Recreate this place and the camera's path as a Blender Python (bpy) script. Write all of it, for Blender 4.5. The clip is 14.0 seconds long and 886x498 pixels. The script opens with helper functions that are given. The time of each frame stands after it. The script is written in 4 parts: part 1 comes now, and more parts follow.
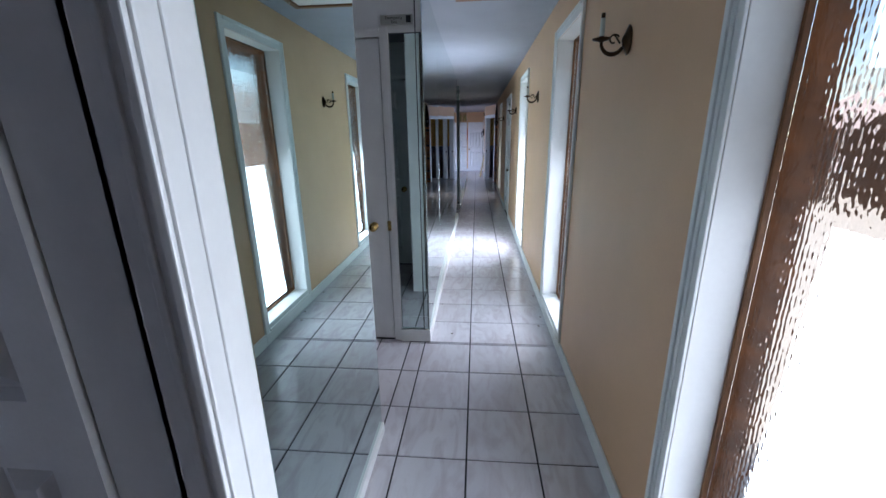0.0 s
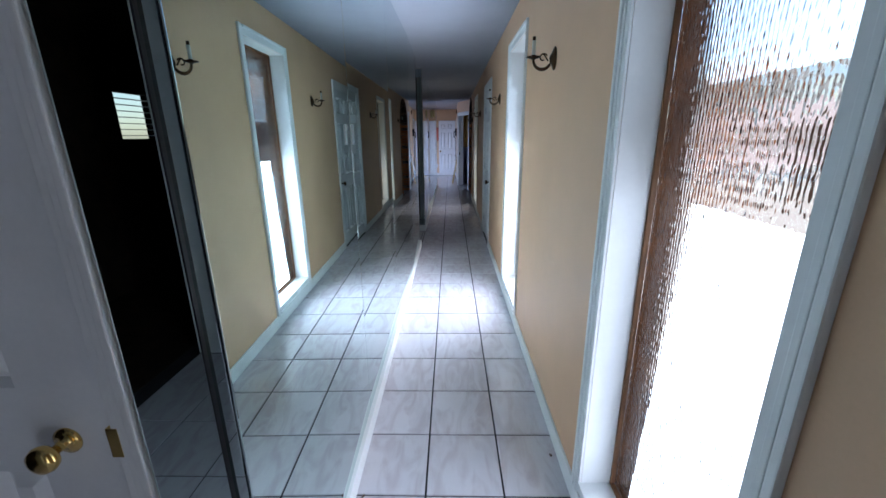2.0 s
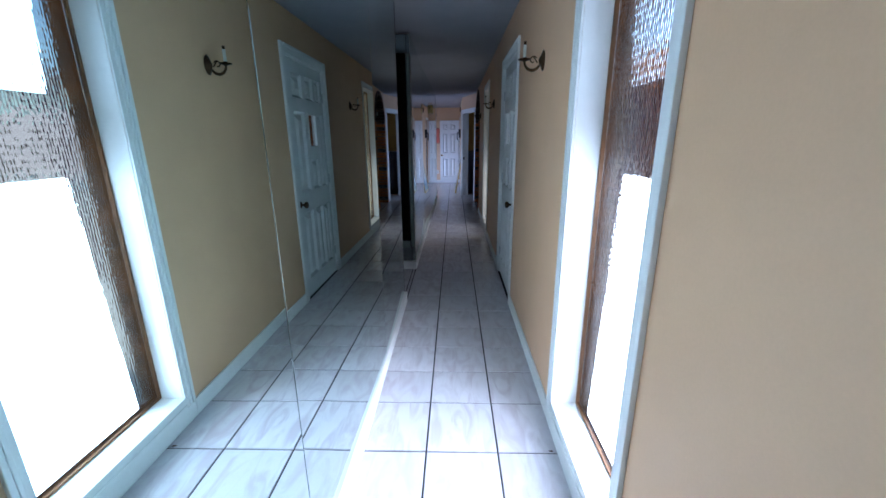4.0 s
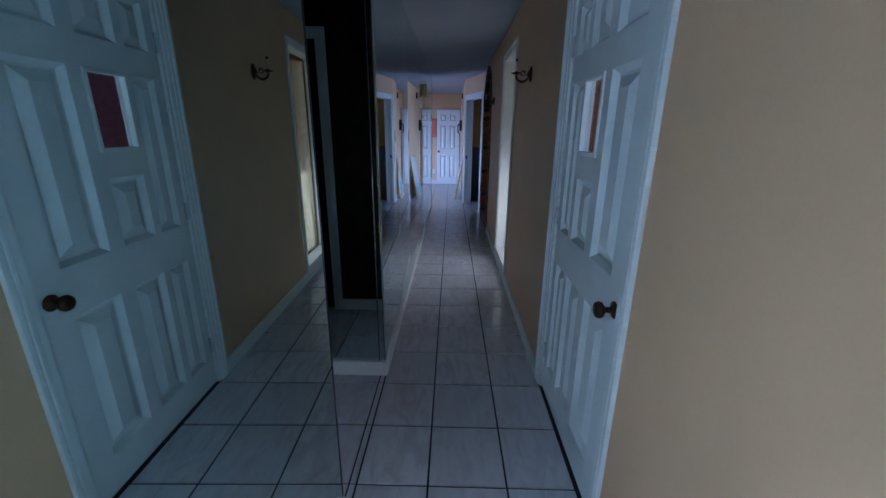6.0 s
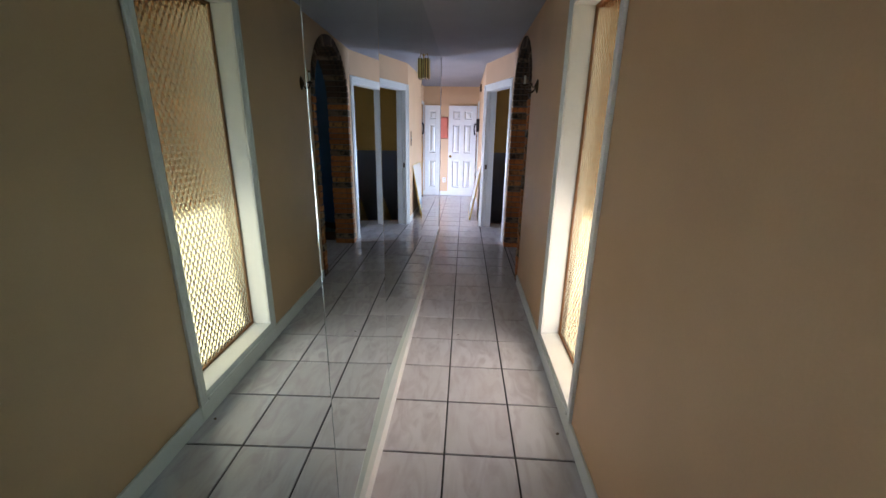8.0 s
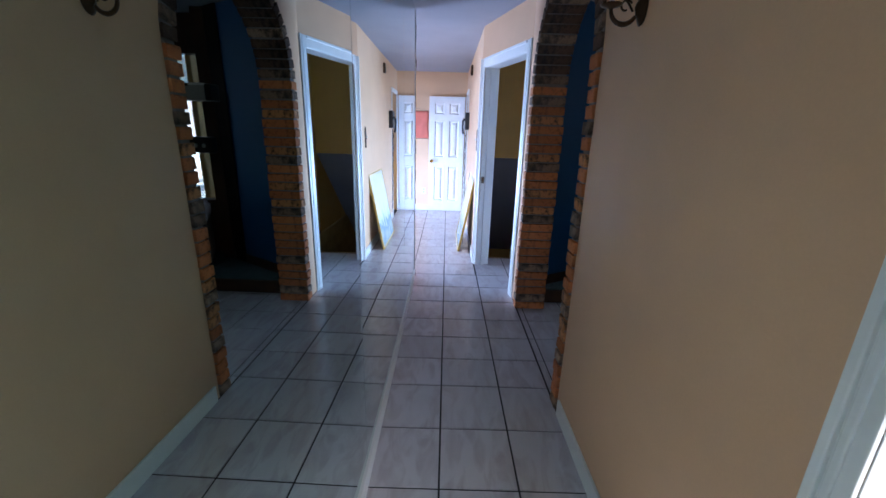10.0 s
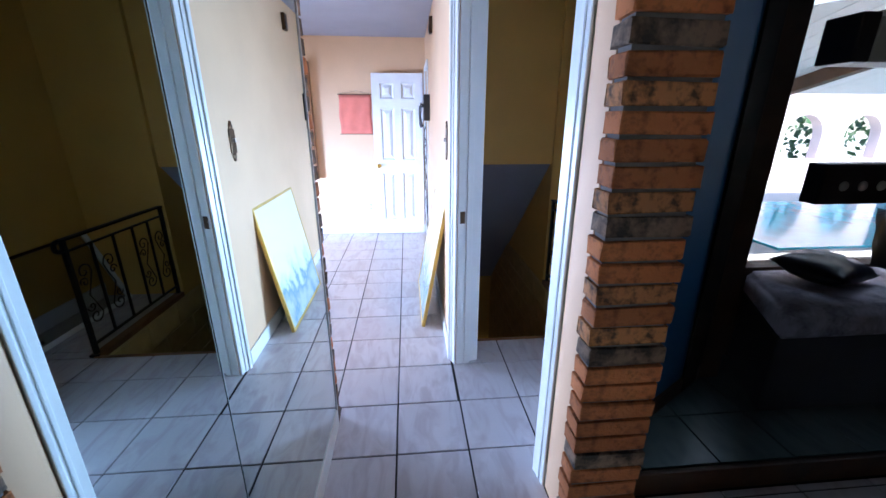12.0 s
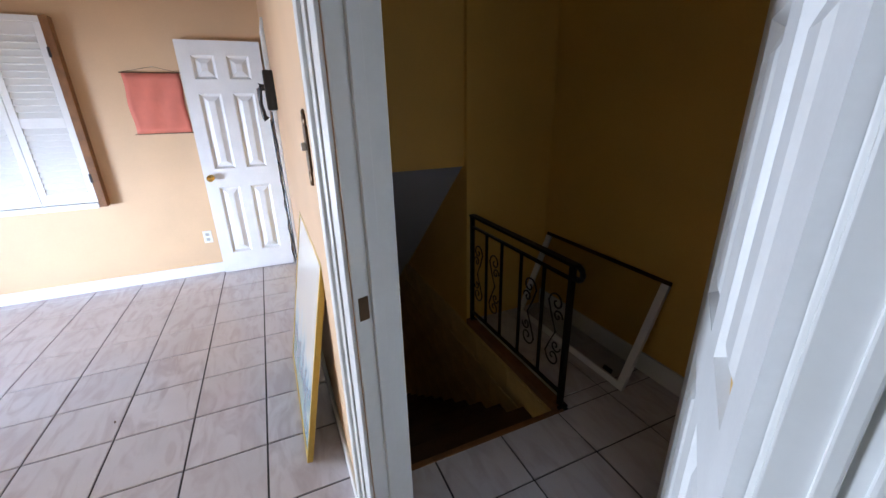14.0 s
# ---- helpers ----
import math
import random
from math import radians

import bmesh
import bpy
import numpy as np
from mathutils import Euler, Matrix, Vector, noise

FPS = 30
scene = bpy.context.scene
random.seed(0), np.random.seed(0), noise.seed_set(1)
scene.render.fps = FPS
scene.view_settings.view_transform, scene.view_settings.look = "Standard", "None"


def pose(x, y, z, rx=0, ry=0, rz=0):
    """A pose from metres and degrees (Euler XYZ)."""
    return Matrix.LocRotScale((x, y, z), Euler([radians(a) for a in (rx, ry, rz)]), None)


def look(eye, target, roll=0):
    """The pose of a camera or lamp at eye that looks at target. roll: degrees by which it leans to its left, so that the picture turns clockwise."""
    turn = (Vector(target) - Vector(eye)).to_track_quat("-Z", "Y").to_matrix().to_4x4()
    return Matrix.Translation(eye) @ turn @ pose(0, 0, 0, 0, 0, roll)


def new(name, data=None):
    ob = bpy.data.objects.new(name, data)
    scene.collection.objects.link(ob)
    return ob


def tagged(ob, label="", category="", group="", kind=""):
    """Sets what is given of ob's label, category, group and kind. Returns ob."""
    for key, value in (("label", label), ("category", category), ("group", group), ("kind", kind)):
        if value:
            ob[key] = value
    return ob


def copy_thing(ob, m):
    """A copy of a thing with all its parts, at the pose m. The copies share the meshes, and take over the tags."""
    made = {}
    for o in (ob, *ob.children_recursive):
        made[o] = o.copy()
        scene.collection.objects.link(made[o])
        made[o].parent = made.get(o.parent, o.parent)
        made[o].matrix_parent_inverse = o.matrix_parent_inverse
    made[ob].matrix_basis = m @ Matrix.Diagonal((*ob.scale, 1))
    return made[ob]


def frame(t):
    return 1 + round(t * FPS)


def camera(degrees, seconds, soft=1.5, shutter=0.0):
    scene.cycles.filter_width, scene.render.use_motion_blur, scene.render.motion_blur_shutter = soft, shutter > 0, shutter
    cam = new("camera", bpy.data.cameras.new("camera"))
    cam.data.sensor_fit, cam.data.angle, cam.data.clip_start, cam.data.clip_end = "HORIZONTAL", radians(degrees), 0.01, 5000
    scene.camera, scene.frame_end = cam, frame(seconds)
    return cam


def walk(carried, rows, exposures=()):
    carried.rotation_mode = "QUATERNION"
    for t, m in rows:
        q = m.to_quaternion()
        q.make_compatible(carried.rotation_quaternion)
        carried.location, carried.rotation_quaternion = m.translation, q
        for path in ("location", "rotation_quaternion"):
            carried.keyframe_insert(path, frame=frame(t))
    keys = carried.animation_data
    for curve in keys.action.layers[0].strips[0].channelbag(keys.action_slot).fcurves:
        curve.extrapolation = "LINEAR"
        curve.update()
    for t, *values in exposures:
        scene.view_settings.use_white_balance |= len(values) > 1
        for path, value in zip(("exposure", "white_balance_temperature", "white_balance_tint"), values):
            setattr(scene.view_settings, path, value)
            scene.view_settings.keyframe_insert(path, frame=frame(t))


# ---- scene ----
cam = camera(97.4, 14.0)
PATH = [
    (0, (0.002, -1.033, 1.507), (-0.166, 0.88, 0.949), -0.9),
    (0.5, (0.035, -0.548, 1.512), (-0.121, 1.365, 0.951), -0.6),
    (1, (0.033, -0.014, 1.508), (-0.048, 1.904, 0.948), -0.5),
    (1.5, (0.045, 0.51, 1.498), (0.0, 2.429, 0.937), -0.5),
    (2, (0.081, 0.981, 1.497), (0.039, 2.901, 0.939), -0.6),
    (2.5, (0.029, 1.421, 1.49), (-0.03, 3.342, 0.937), -0.3),
    (3, (0.084, 1.878, 1.488), (0.025, 3.798, 0.934), -0.4),
    (3.2, (0.107, 2.066, 1.468), (0.05, 3.991, 0.929), -0.5),
    (5.3, (0.08, 4.432, 1.428), (0.026, 6.35, 0.864), 0.2),
    (5.5, (0.113, 4.632, 1.458), (0.058, 6.547, 0.886), 0.5),
    (6, (0.045, 5.104, 1.465), (0.009, 7.019, 0.888), 0.6),
    (6.5, (0.032, 5.557, 1.457), (-0.005, 7.473, 0.885), 1.3),
    (7, (0.045, 6.082, 1.485), (-0.018, 7.995, 0.904), 0.9),
    (7.5, (0.018, 6.61, 1.477), (-0.083, 8.523, 0.9), 1.1),
    (8, (0.018, 7.113, 1.495), (-0.078, 9.025, 0.915), 1.0),
    (8.5, (-0.05, 7.606, 1.493), (-0.144, 9.517, 0.91), 1.5),
    (9, (-0.052, 8.128, 1.442), (-0.09, 10.042, 0.864), 2.1),
    (9.2, (-0.06, 8.347, 1.444), (-0.069, 10.263, 0.871), 2.3),
    (11.3, (0.028, 10.49, 1.481), (0.012, 12.397, 0.878), 0.3),
    (11.5, (0.035, 10.746, 1.495), (0.074, 12.65, 0.885), -0.2),
    (12, (0.05, 11.231, 1.484), (0.221, 13.124, 0.861), 0.1),
    (12.5, (0.118, 11.697, 1.474), (0.504, 13.551, 0.832), -0.3),
    (13, (0.153, 12.087, 1.469), (0.605, 13.92, 0.807), -1.0),
    (13.5, (0.148, 12.316, 1.487), (0.772, 14.093, 0.814), -0.5),
    (14, (0.176, 12.405, 1.479), (0.928, 14.129, 0.799), -1.3),
]
walk(cam, [(t, look(eye, target, roll)) for t, eye, target, roll in PATH],
     exposures=[(0, 0.5, 6300, 15), (1.5, 0.42, 6100, 15), (3, 0.18, 5900, 15), (5.5, 0.4, 5200, 14), (6, 0.4, 5100, 13), (6.5, 0.7, 5200, 12), (7, 1.15, 5500, 14), (7.5, 1.7, 6400, 16),
                (8, 1.75, 7200, 17), (8.5, 1.85, 6700, 15), (9, 1.9, 6200, 15), (11.5, 2.45, 5300, 10), (12.5, 2.25, 6300, 12), (13, 1.9, 6600, 10), (14, 1.72, 7600, 9)])

# ---- light ----
world = bpy.data.worlds.new("sky")
scene.world = world
world.use_nodes = True
wn = world.node_tree
sky = wn.nodes.new("ShaderNodeTexSky")
sky.sky_type, sky.sun_disc = "NISHITA", False
sky.sun_elevation, sky.sun_rotation = radians(58), radians(184)
wn.nodes["Background"].inputs["Strength"].default_value = 0.15
wn.links.new(sky.outputs[0], wn.nodes["Background"].inputs["Color"])

sun = new("sun", bpy.data.lights.new("sun", "SUN"))
sun.data.energy, sun.data.angle, sun.data.color = 4.5, radians(0.6), (1.0, 0.95, 0.87)
sun.matrix_world = look((-0.6, -8, 13), (0, 0, 0))



def daylight(name, w, h, energy, color, m):
    """Soft sky light that stands in an opening."""
    lamp = new(name, bpy.data.lights.new(name, "AREA"))
    lamp.data.shape, lamp.data.size, lamp.data.size_y = "RECTANGLE", w, h
    lamp.data.energy, lamp.data.color = energy, color
    lamp.matrix_world = m
    return lamp


# added lamps: unseen end room opening, and patio sky over the living room window
daylight("unseen_west_daylight", 1.2, 0.7, 14, (0.46, 0.63, 1.0), look((-4.22, 14.1, 0.5), (-0.7, 16.5, 0.42))).data.spread = radians(50)
daylight("unseen_west_daylight", 1.1, 0.8, 18, (0.52, 0.68, 1.0), look((-4.22, 15.8, 0.55), (0.5, 12.85, 0.6))).data.spread = radians(68)
daylight("patio_daylight", 2.6, 0.5, 2.5, (0.72, 0.86, 1.0), look((3.3, 13.5, 2.5), (0.6, 11.6, 0.6)))
# sky above and sunlit paving below, close outside each corridor window
for wy, high, low in ((-0.395, 0.8, 6.5), (1.845, 1.0, 8.5), (4.25, 2.5, 25)):
    daylight("sky_daylight", 0.36, 0.54, high, (0.62, 0.79, 1.0), look((0.76, wy, 1.80), (0.0, wy, 1.72), 90)).data.spread = radians(120)
    daylight("paving_daylight", 1.12, 0.54, low, (0.74, 0.85, 1.0), look((0.76, wy, 0.74), (0.0, wy, 0.78), 90)).data.spread = radians(150)
daylight("paving_daylight", 0.85, 0.62, 2.6, (0.84, 0.89, 1.0), look((0.78, 9.215, 0.60), (0.0, 9.215, 0.68), 90)).data.spread = radians(170)


# ---- materials ----
def material(name, color, rough=0.5, metal=0.0, vary=0.06, scale=6.0, fine=60.0, bump=0.1, spec=0.5, tint=None, piece=0.0, dist=0.003, band=(0.4, 0.95)):
    """A surface with colour variation at two scales and fine relief."""
    m = bpy.data.materials.new(name)
    m.use_nodes = True
    nt = m.node_tree
    b = nt.nodes["Principled BSDF"]
    b.inputs["Roughness"].default_value, b.inputs["Metallic"].default_value = rough, metal
    b.inputs["Specular IOR Level"].default_value = spec
    co = nt.nodes.new("ShaderNodeTexCoord")
    big, small = nt.nodes.new("ShaderNodeTexNoise"), nt.nodes.new("ShaderNodeTexNoise")
    big.inputs["Scale"].default_value, small.inputs["Scale"].default_value = scale, fine
    big.inputs["Detail"].default_value, small.inputs["Detail"].default_value = 5, 3
    for n in (big, small):
        nt.links.new(co.outputs["Object"], n.inputs["Vector"])
    mix = nt.nodes.new("ShaderNodeMath")
    mix.operation = "MULTIPLY_ADD"
    nt.links.new(small.outputs[0], mix.inputs[0])
    mix.inputs[1].default_value = 0.35
    nt.links.new(big.outputs[0], mix.inputs[2])
    ramp = nt.nodes.new("ShaderNodeValToRGB")
    ramp.color_ramp.elements[0].position, ramp.color_ramp.elements[1].position = band
    lo = [max(0, c * (1 - 2 * vary)) for c in (tint or color)]
    hi = [min(1, c * (1 + vary)) for c in color]
    ramp.color_ramp.elements[0].color, ramp.color_ramp.elements[1].color = (*lo, 1), (*hi, 1)
    nt.links.new(mix.outputs[0], ramp.inputs[0])
    last = ramp.outputs[0]
    if piece:
        info = nt.nodes.new("ShaderNodeObjectInfo")
        hsv = nt.nodes.new("ShaderNodeHueSaturation")
        mr = nt.nodes.new("ShaderNodeMapRange")
        mr.inputs["To Min"].default_value, mr.inputs["To Max"].default_value = 1 - piece, 1 + piece
        nt.links.new(info.outputs["Random"], mr.inputs["Value"])
        nt.links.new(mr.outputs[0], hsv.inputs["Value"])
        nt.links.new(last, hsv.inputs["Color"])
        last = hsv.outputs[0]
    nt.links.new(last, b.inputs["Base Color"])
    if bump:
        bp = nt.nodes.new("ShaderNodeBump")
        bp.inputs["Strength"].default_value, bp.inputs["Distance"].default_value = bump, dist
        nt.links.new(mix.outputs[0], bp.inputs["Height"])
        nt.links.new(bp.outputs[0], b.inputs["Normal"])
    return m


WHITE = material("white_paint", (0.80, 0.80, 0.78), 0.35, vary=0.03, bump=0.08)
DOORW = material("door_paint", (0.78, 0.78, 0.77), 0.42, vary=0.04, bump=0.1, fine=90)
CREAM = material("cream_wall_paint", (0.70, 0.43, 0.25), 0.5, vary=0.04, scale=2.5, fine=120, bump=0.15)
PEACH = material("peach_wall_paint", (0.72, 0.48, 0.29), 0.55, vary=0.04, scale=2.5, fine=120, bump=0.15)
OCHRE = material("ochre_wall_paint", (0.74, 0.44, 0.10), 0.6, vary=0.06, scale=2.0, fine=120, bump=0.15)
# dark blue puts the dim room's light into the open door's colour
UNLITBLUE = material("unlit_door_blue", (0.03, 0.04, 0.09), 0.45, vary=0.1, bump=0.1)
BLUE = material("blue_wall_paint", (0.02, 0.16, 0.40), 0.6, vary=0.08, scale=2.0, bump=0.1)
# white ceiling greyed: its shade is put into this paint
SHADECEIL = material("shaded_ceiling_paint", (0.36, 0.37, 0.42), 0.8, vary=0.04, scale=3.0, fine=200, bump=0.4)
GROUT = material("grout", (0.022, 0.02, 0.024), 0.9, vary=0.2, fine=300, bump=0.3)
BLACK = material("black_iron", (0.012, 0.012, 0.014), 0.4, 0.6, vary=0.2, fine=150, bump=0.2)
PLASTIC = material("black_plastic", (0.015, 0.015, 0.018), 0.3, vary=0.1, bump=0.03)
BRONZE = material("aged_bronze", (0.09, 0.05, 0.025), 0.38, 0.85, vary=0.25, fine=120, bump=0.2)
BRASS = material("brass", (0.75, 0.52, 0.18), 0.18, 1.0, vary=0.08, bump=0.03)
STEEL = material("hinge_metal", (0.55, 0.56, 0.58), 0.35, 1.0, vary=0.08, bump=0.05)
GOLD = material("gilt_frame", (0.62, 0.42, 0.10), 0.35, 0.5, vary=0.12, bump=0.1)
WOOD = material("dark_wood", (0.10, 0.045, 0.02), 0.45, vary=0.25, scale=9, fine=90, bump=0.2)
# near-black: unlit side rooms' darkness put into colour; also the living panel's wood
DARKWALL = material("dark_wood_and_room_shade", (0.03, 0.018, 0.012), 0.85, spec=0.15, vary=0.3, scale=8, fine=90, bump=0.2)
MAPLE = material("brown_window_wood", (0.24, 0.10, 0.035), 0.5, vary=0.2, scale=10, fine=90, bump=0.2)
MORTAR = material("mortar", (0.22, 0.19, 0.18), 0.95, vary=0.15, fine=200, bump=0.6)
BLOCK = material("painted_block", (0.66, 0.46, 0.19), 0.8, vary=0.12, fine=120, bump=0.5)
RED = material("red_cloth", (0.72, 0.20, 0.14), 0.85, vary=0.08, fine=300, bump=0.4)
CANDLE = material("candle_white", (0.72, 0.72, 0.66), 0.4, vary=0.04, bump=0.03)
AMBER = material("amber_lamp_glass", (0.75, 0.62, 0.25), 0.3, vary=0.1, bump=0.05)
GREYBOX = material("grey_enamel", (0.42, 0.42, 0.38), 0.4, vary=0.06, bump=0.05)
CONCRETE = material("patio_concrete", (0.50, 0.48, 0.45), 0.9, vary=0.1, scale=1.2, fine=40, bump=0.3)
PATIOW = material("patio_plaster", (0.55, 0.47, 0.47), 0.85, vary=0.06, scale=1.2, fine=60, bump=0.3)
BOARDS = material("patio_boards", (0.70, 0.70, 0.70), 0.7, vary=0.06, bump=0.1)
FENCE = material("fence_boards", (0.10, 0.05, 0.025), 0.8, vary=0.25, fine=50, bump=0.3)
EXTBRICK = material("exterior_brick", (0.20, 0.075, 0.022), 0.85, vary=0.3, scale=14, fine=80, bump=0.6)
TANBRICK = material("tan_yard_brick", (0.32, 0.12, 0.028), 0.85, vary=0.3, scale=5, fine=40, bump=0.6, tint=(0.14, 0.055, 0.015), band=(0.5, 0.8))
PLUM = material("plum_brick", (0.085, 0.028, 0.060), 0.85, vary=0.3, scale=14, fine=80, bump=0.6)
POOL = material("pool_water", (0.03, 0.35, 0.45), 0.08, vary=0.2, scale=3, bump=0.3)
LEAF = material("foliage", (0.06, 0.13, 0.05), 0.6, vary=0.4, scale=8, bump=0.2)
BRICK_A = material("orange_brick", (0.46, 0.15, 0.045), 0.8, vary=0.2, scale=24, fine=90, bump=1.0, tint=(0.20, 0.06, 0.022), piece=0.22, dist=0.006, band=(0.40, 0.70))
BRICK_B = material("charred_brick", (0.27, 0.17, 0.11), 0.85, vary=0.2, scale=16, fine=80, bump=1.0, tint=(0.09, 0.065, 0.05), piece=0.25, dist=0.006, band=(0.55, 0.8))
# darker brick, used on the arch head only
BRICK_D = material("dark_arch_brick", (0.10, 0.055, 0.035), 0.85, vary=0.25, scale=18, fine=80, bump=1.0, tint=(0.04, 0.026, 0.02), piece=0.25, dist=0.006, band=(0.5, 0.8))
BRICK_C = material("tan_speckled_brick", (0.48, 0.20, 0.07), 0.8, vary=0.2, scale=30, fine=90, bump=1.0, tint=(0.17, 0.085, 0.04), piece=0.18, dist=0.006, band=(0.5, 0.74))
CUSHION = material("navy_satin", (0.02, 0.022, 0.045), 0.3, vary=0.3, bump=0.2)


def marble(name, base, vein, rough, piece):
    m = material(name, base, rough, vary=0.03, scale=5, fine=90, bump=0.02, piece=piece)
    nt = m.node_tree
    b = nt.nodes["Principled BSDF"]
    src = b.inputs["Base Color"].links[0].from_socket
    co = nt.nodes.new("ShaderNodeTexCoord")
    info = nt.nodes.new("ShaderNodeObjectInfo")
    add = nt.nodes.new("ShaderNodeVectorMath")
    add.operation = "MULTIPLY_ADD"
    nt.links.new(info.outputs["Random"], add.inputs[0])
    add.inputs[1].default_value = (37, 23, 11)
    nt.links.new(co.outputs["Object"], add.inputs[2])
    wave = nt.nodes.new("ShaderNodeTexNoise")
    wave.inputs["Scale"].default_value, wave.inputs["Detail"].default_value = 5.0, 8
    wave.inputs["Distortion"].default_value = 1.6
    sq = nt.nodes.new("ShaderNodeMapping")
    sq.inputs["Scale"].default_value = (2.2, 0.7, 1)
    sq.inputs["Rotation"].default_value = (0, 0, 0.6)
    nt.links.new(add.outputs[0], sq.inputs["Vector"])
    nt.links.new(sq.outputs[0], wave.inputs["Vector"])
    rp = nt.nodes.new("ShaderNodeValToRGB")
    rp.color_ramp.elements[0].position, rp.color_ramp.elements[1].position = 0.44, 0.66
    rp.color_ramp.elements[0].color, rp.color_ramp.elements[1].color = (0, 0, 0, 1), (1, 1, 1, 1)
    nt.links.new(wave.outputs[0], rp.inputs[0])
    mx = nt.nodes.new("ShaderNodeMix")
    mx.data_type = "RGBA"
    nt.links.new(rp.outputs[0], mx.inputs["Factor"])
    nt.links.new(src, mx.inputs[6])
    mx.inputs[7].default_value = (*vein, 1)
    nt.links.new(mx.outputs[2], b.inputs["Base Color"])
    return m


TILE = marble("marble_tile", (0.66, 0.63, 0.66), (0.55, 0.50, 0.53), 0.16, 0.05)
DARKTILE = marble("slate_green_tile", (0.22, 0.30, 0.30), (0.15, 0.22, 0.23), 0.25, 0.08)


def mirror_material():
    m = bpy.data.materials.new("mirror_silvering")
    m.use_nodes = True
    b = m.node_tree.nodes["Principled BSDF"]
    b.inputs["Base Color"].default_value = (0.56, 0.68, 0.67, 1)
    b.inputs["Metallic"].default_value, b.inputs["Roughness"].default_value = 1.0, 0.012
    return m


MIRROR = mirror_material()


def ripple_glass():
    """Cast glass with a grid of small pillows."""
    m = bpy.data.materials.new("rippled_glass")
    m.use_nodes = True
    nt = m.node_tree
    b = nt.nodes["Principled BSDF"]
    b.inputs["Base Color"].default_value = (0.97, 0.96, 0.92, 1)
    b.inputs["Transmission Weight"].default_value, b.inputs["Roughness"].default_value = 1.0, 0.06
    b.inputs["IOR"].default_value = 1.3
    co = nt.nodes.new("ShaderNodeTexCoord")
    mp = nt.nodes.new("ShaderNodeMapping")
    mp.inputs["Scale"].default_value = (80, 80, 38)
    nt.links.new(co.outputs["Object"], mp.inputs["Vector"])
    mul = nt.nodes.new("ShaderNodeTexVoronoi")
    mul.voronoi_dimensions, mul.feature = "3D", "SMOOTH_F1"
    mul.inputs["Scale"].default_value, mul.inputs["Randomness"].default_value = 1.0, 0.35
    nt.links.new(mp.outputs[0], mul.inputs["Vector"])
    bp = nt.nodes.new("ShaderNodeBump")
    bp.inputs["Strength"].default_value, bp.inputs["Distance"].default_value = 0.5, 0.006
    nt.links.new(mul.outputs[0], bp.inputs["Height"])
    nt.links.new(bp.outputs[0], b.inputs["Normal"])
    return m


RIPPLE = ripple_glass()


def diamond_glass():
    """Amber cast glass pressed with a lattice of diamonds."""
    m = bpy.data.materials.new("diamond_glass")
    m.use_nodes = True
    nt = m.node_tree
    b = nt.nodes["Principled BSDF"]
    b.inputs["Base Color"].default_value = (0.96, 0.80, 0.48, 1)
    b.inputs["Transmission Weight"].default_value, b.inputs["Roughness"].default_value = 1.0, 0.05
    b.inputs["IOR"].default_value = 1.3
    co = nt.nodes.new("ShaderNodeTexCoord")
    last = []
    for sign in (1, -1):
        dot = nt.nodes.new("ShaderNodeVectorMath")
        dot.operation = "DOT_PRODUCT"
        dot.inputs[1].default_value = (math.pi / 0.040, 0, sign * math.pi / 0.066)
        nt.links.new(co.outputs["Object"], dot.inputs[0])
        sine = nt.nodes.new("ShaderNodeMath")
        sine.operation = "SINE"
        nt.links.new(dot.outputs["Value"], sine.inputs[0])
        size = nt.nodes.new("ShaderNodeMath")
        size.operation = "ABSOLUTE"
        nt.links.new(sine.outputs[0], size.inputs[0])
        last.append(size.outputs[0])
    low = nt.nodes.new("ShaderNodeMath")
    low.operation = "MULTIPLY"
    nt.links.new(last[0], low.inputs[0])
    nt.links.new(last[1], low.inputs[1])
    bp = nt.nodes.new("ShaderNodeBump")
    bp.inputs["Strength"].default_value, bp.inputs["Distance"].default_value = 1.0, 0.014
    nt.links.new(low.outputs[0], bp.inputs["Height"])
    nt.links.new(bp.outputs[0], b.inputs["Normal"])
    return m


DIAMOND = diamond_glass()


def clear_glass():
    m = bpy.data.materials.new("clear_glass")
    m.use_nodes = True
    b = m.node_tree.nodes["Principled BSDF"]
    b.inputs["Transmission Weight"].default_value, b.inputs["Roughness"].default_value = 1.0, 0.0
    b.inputs["IOR"].default_value = 1.1
    return m


CLEAR = clear_glass()


# ---- shape helpers ----
def box(bm, x0, x1, y0, y1, z0, z1, bev=0.0):
    vs = [bm.verts.new(p) for p in ((x0, y0, z0), (x1, y0, z0), (x1, y1, z0), (x0, y1, z0), (x0, y0, z1), (x1, y0, z1), (x1, y1, z1), (x0, y1, z1))]
    fs = [bm.faces.new([vs[i] for i in q]) for q in ((3, 2, 1, 0), (4, 5, 6, 7), (0, 1, 5, 4), (1, 2, 6, 5), (2, 3, 7, 6), (3, 0, 4, 7))]
    if bev:
        es = {e for f in fs for e in f.edges}
        bmesh.ops.bevel(bm, geom=list(es), offset=bev, segments=2, affect="EDGES", profile=0.6)
    return bm


def boxes(*specs, bev=0.0):
    bm = bmesh.new()
    for s in specs:
        box(bm, *s, bev=bev)
    return bm


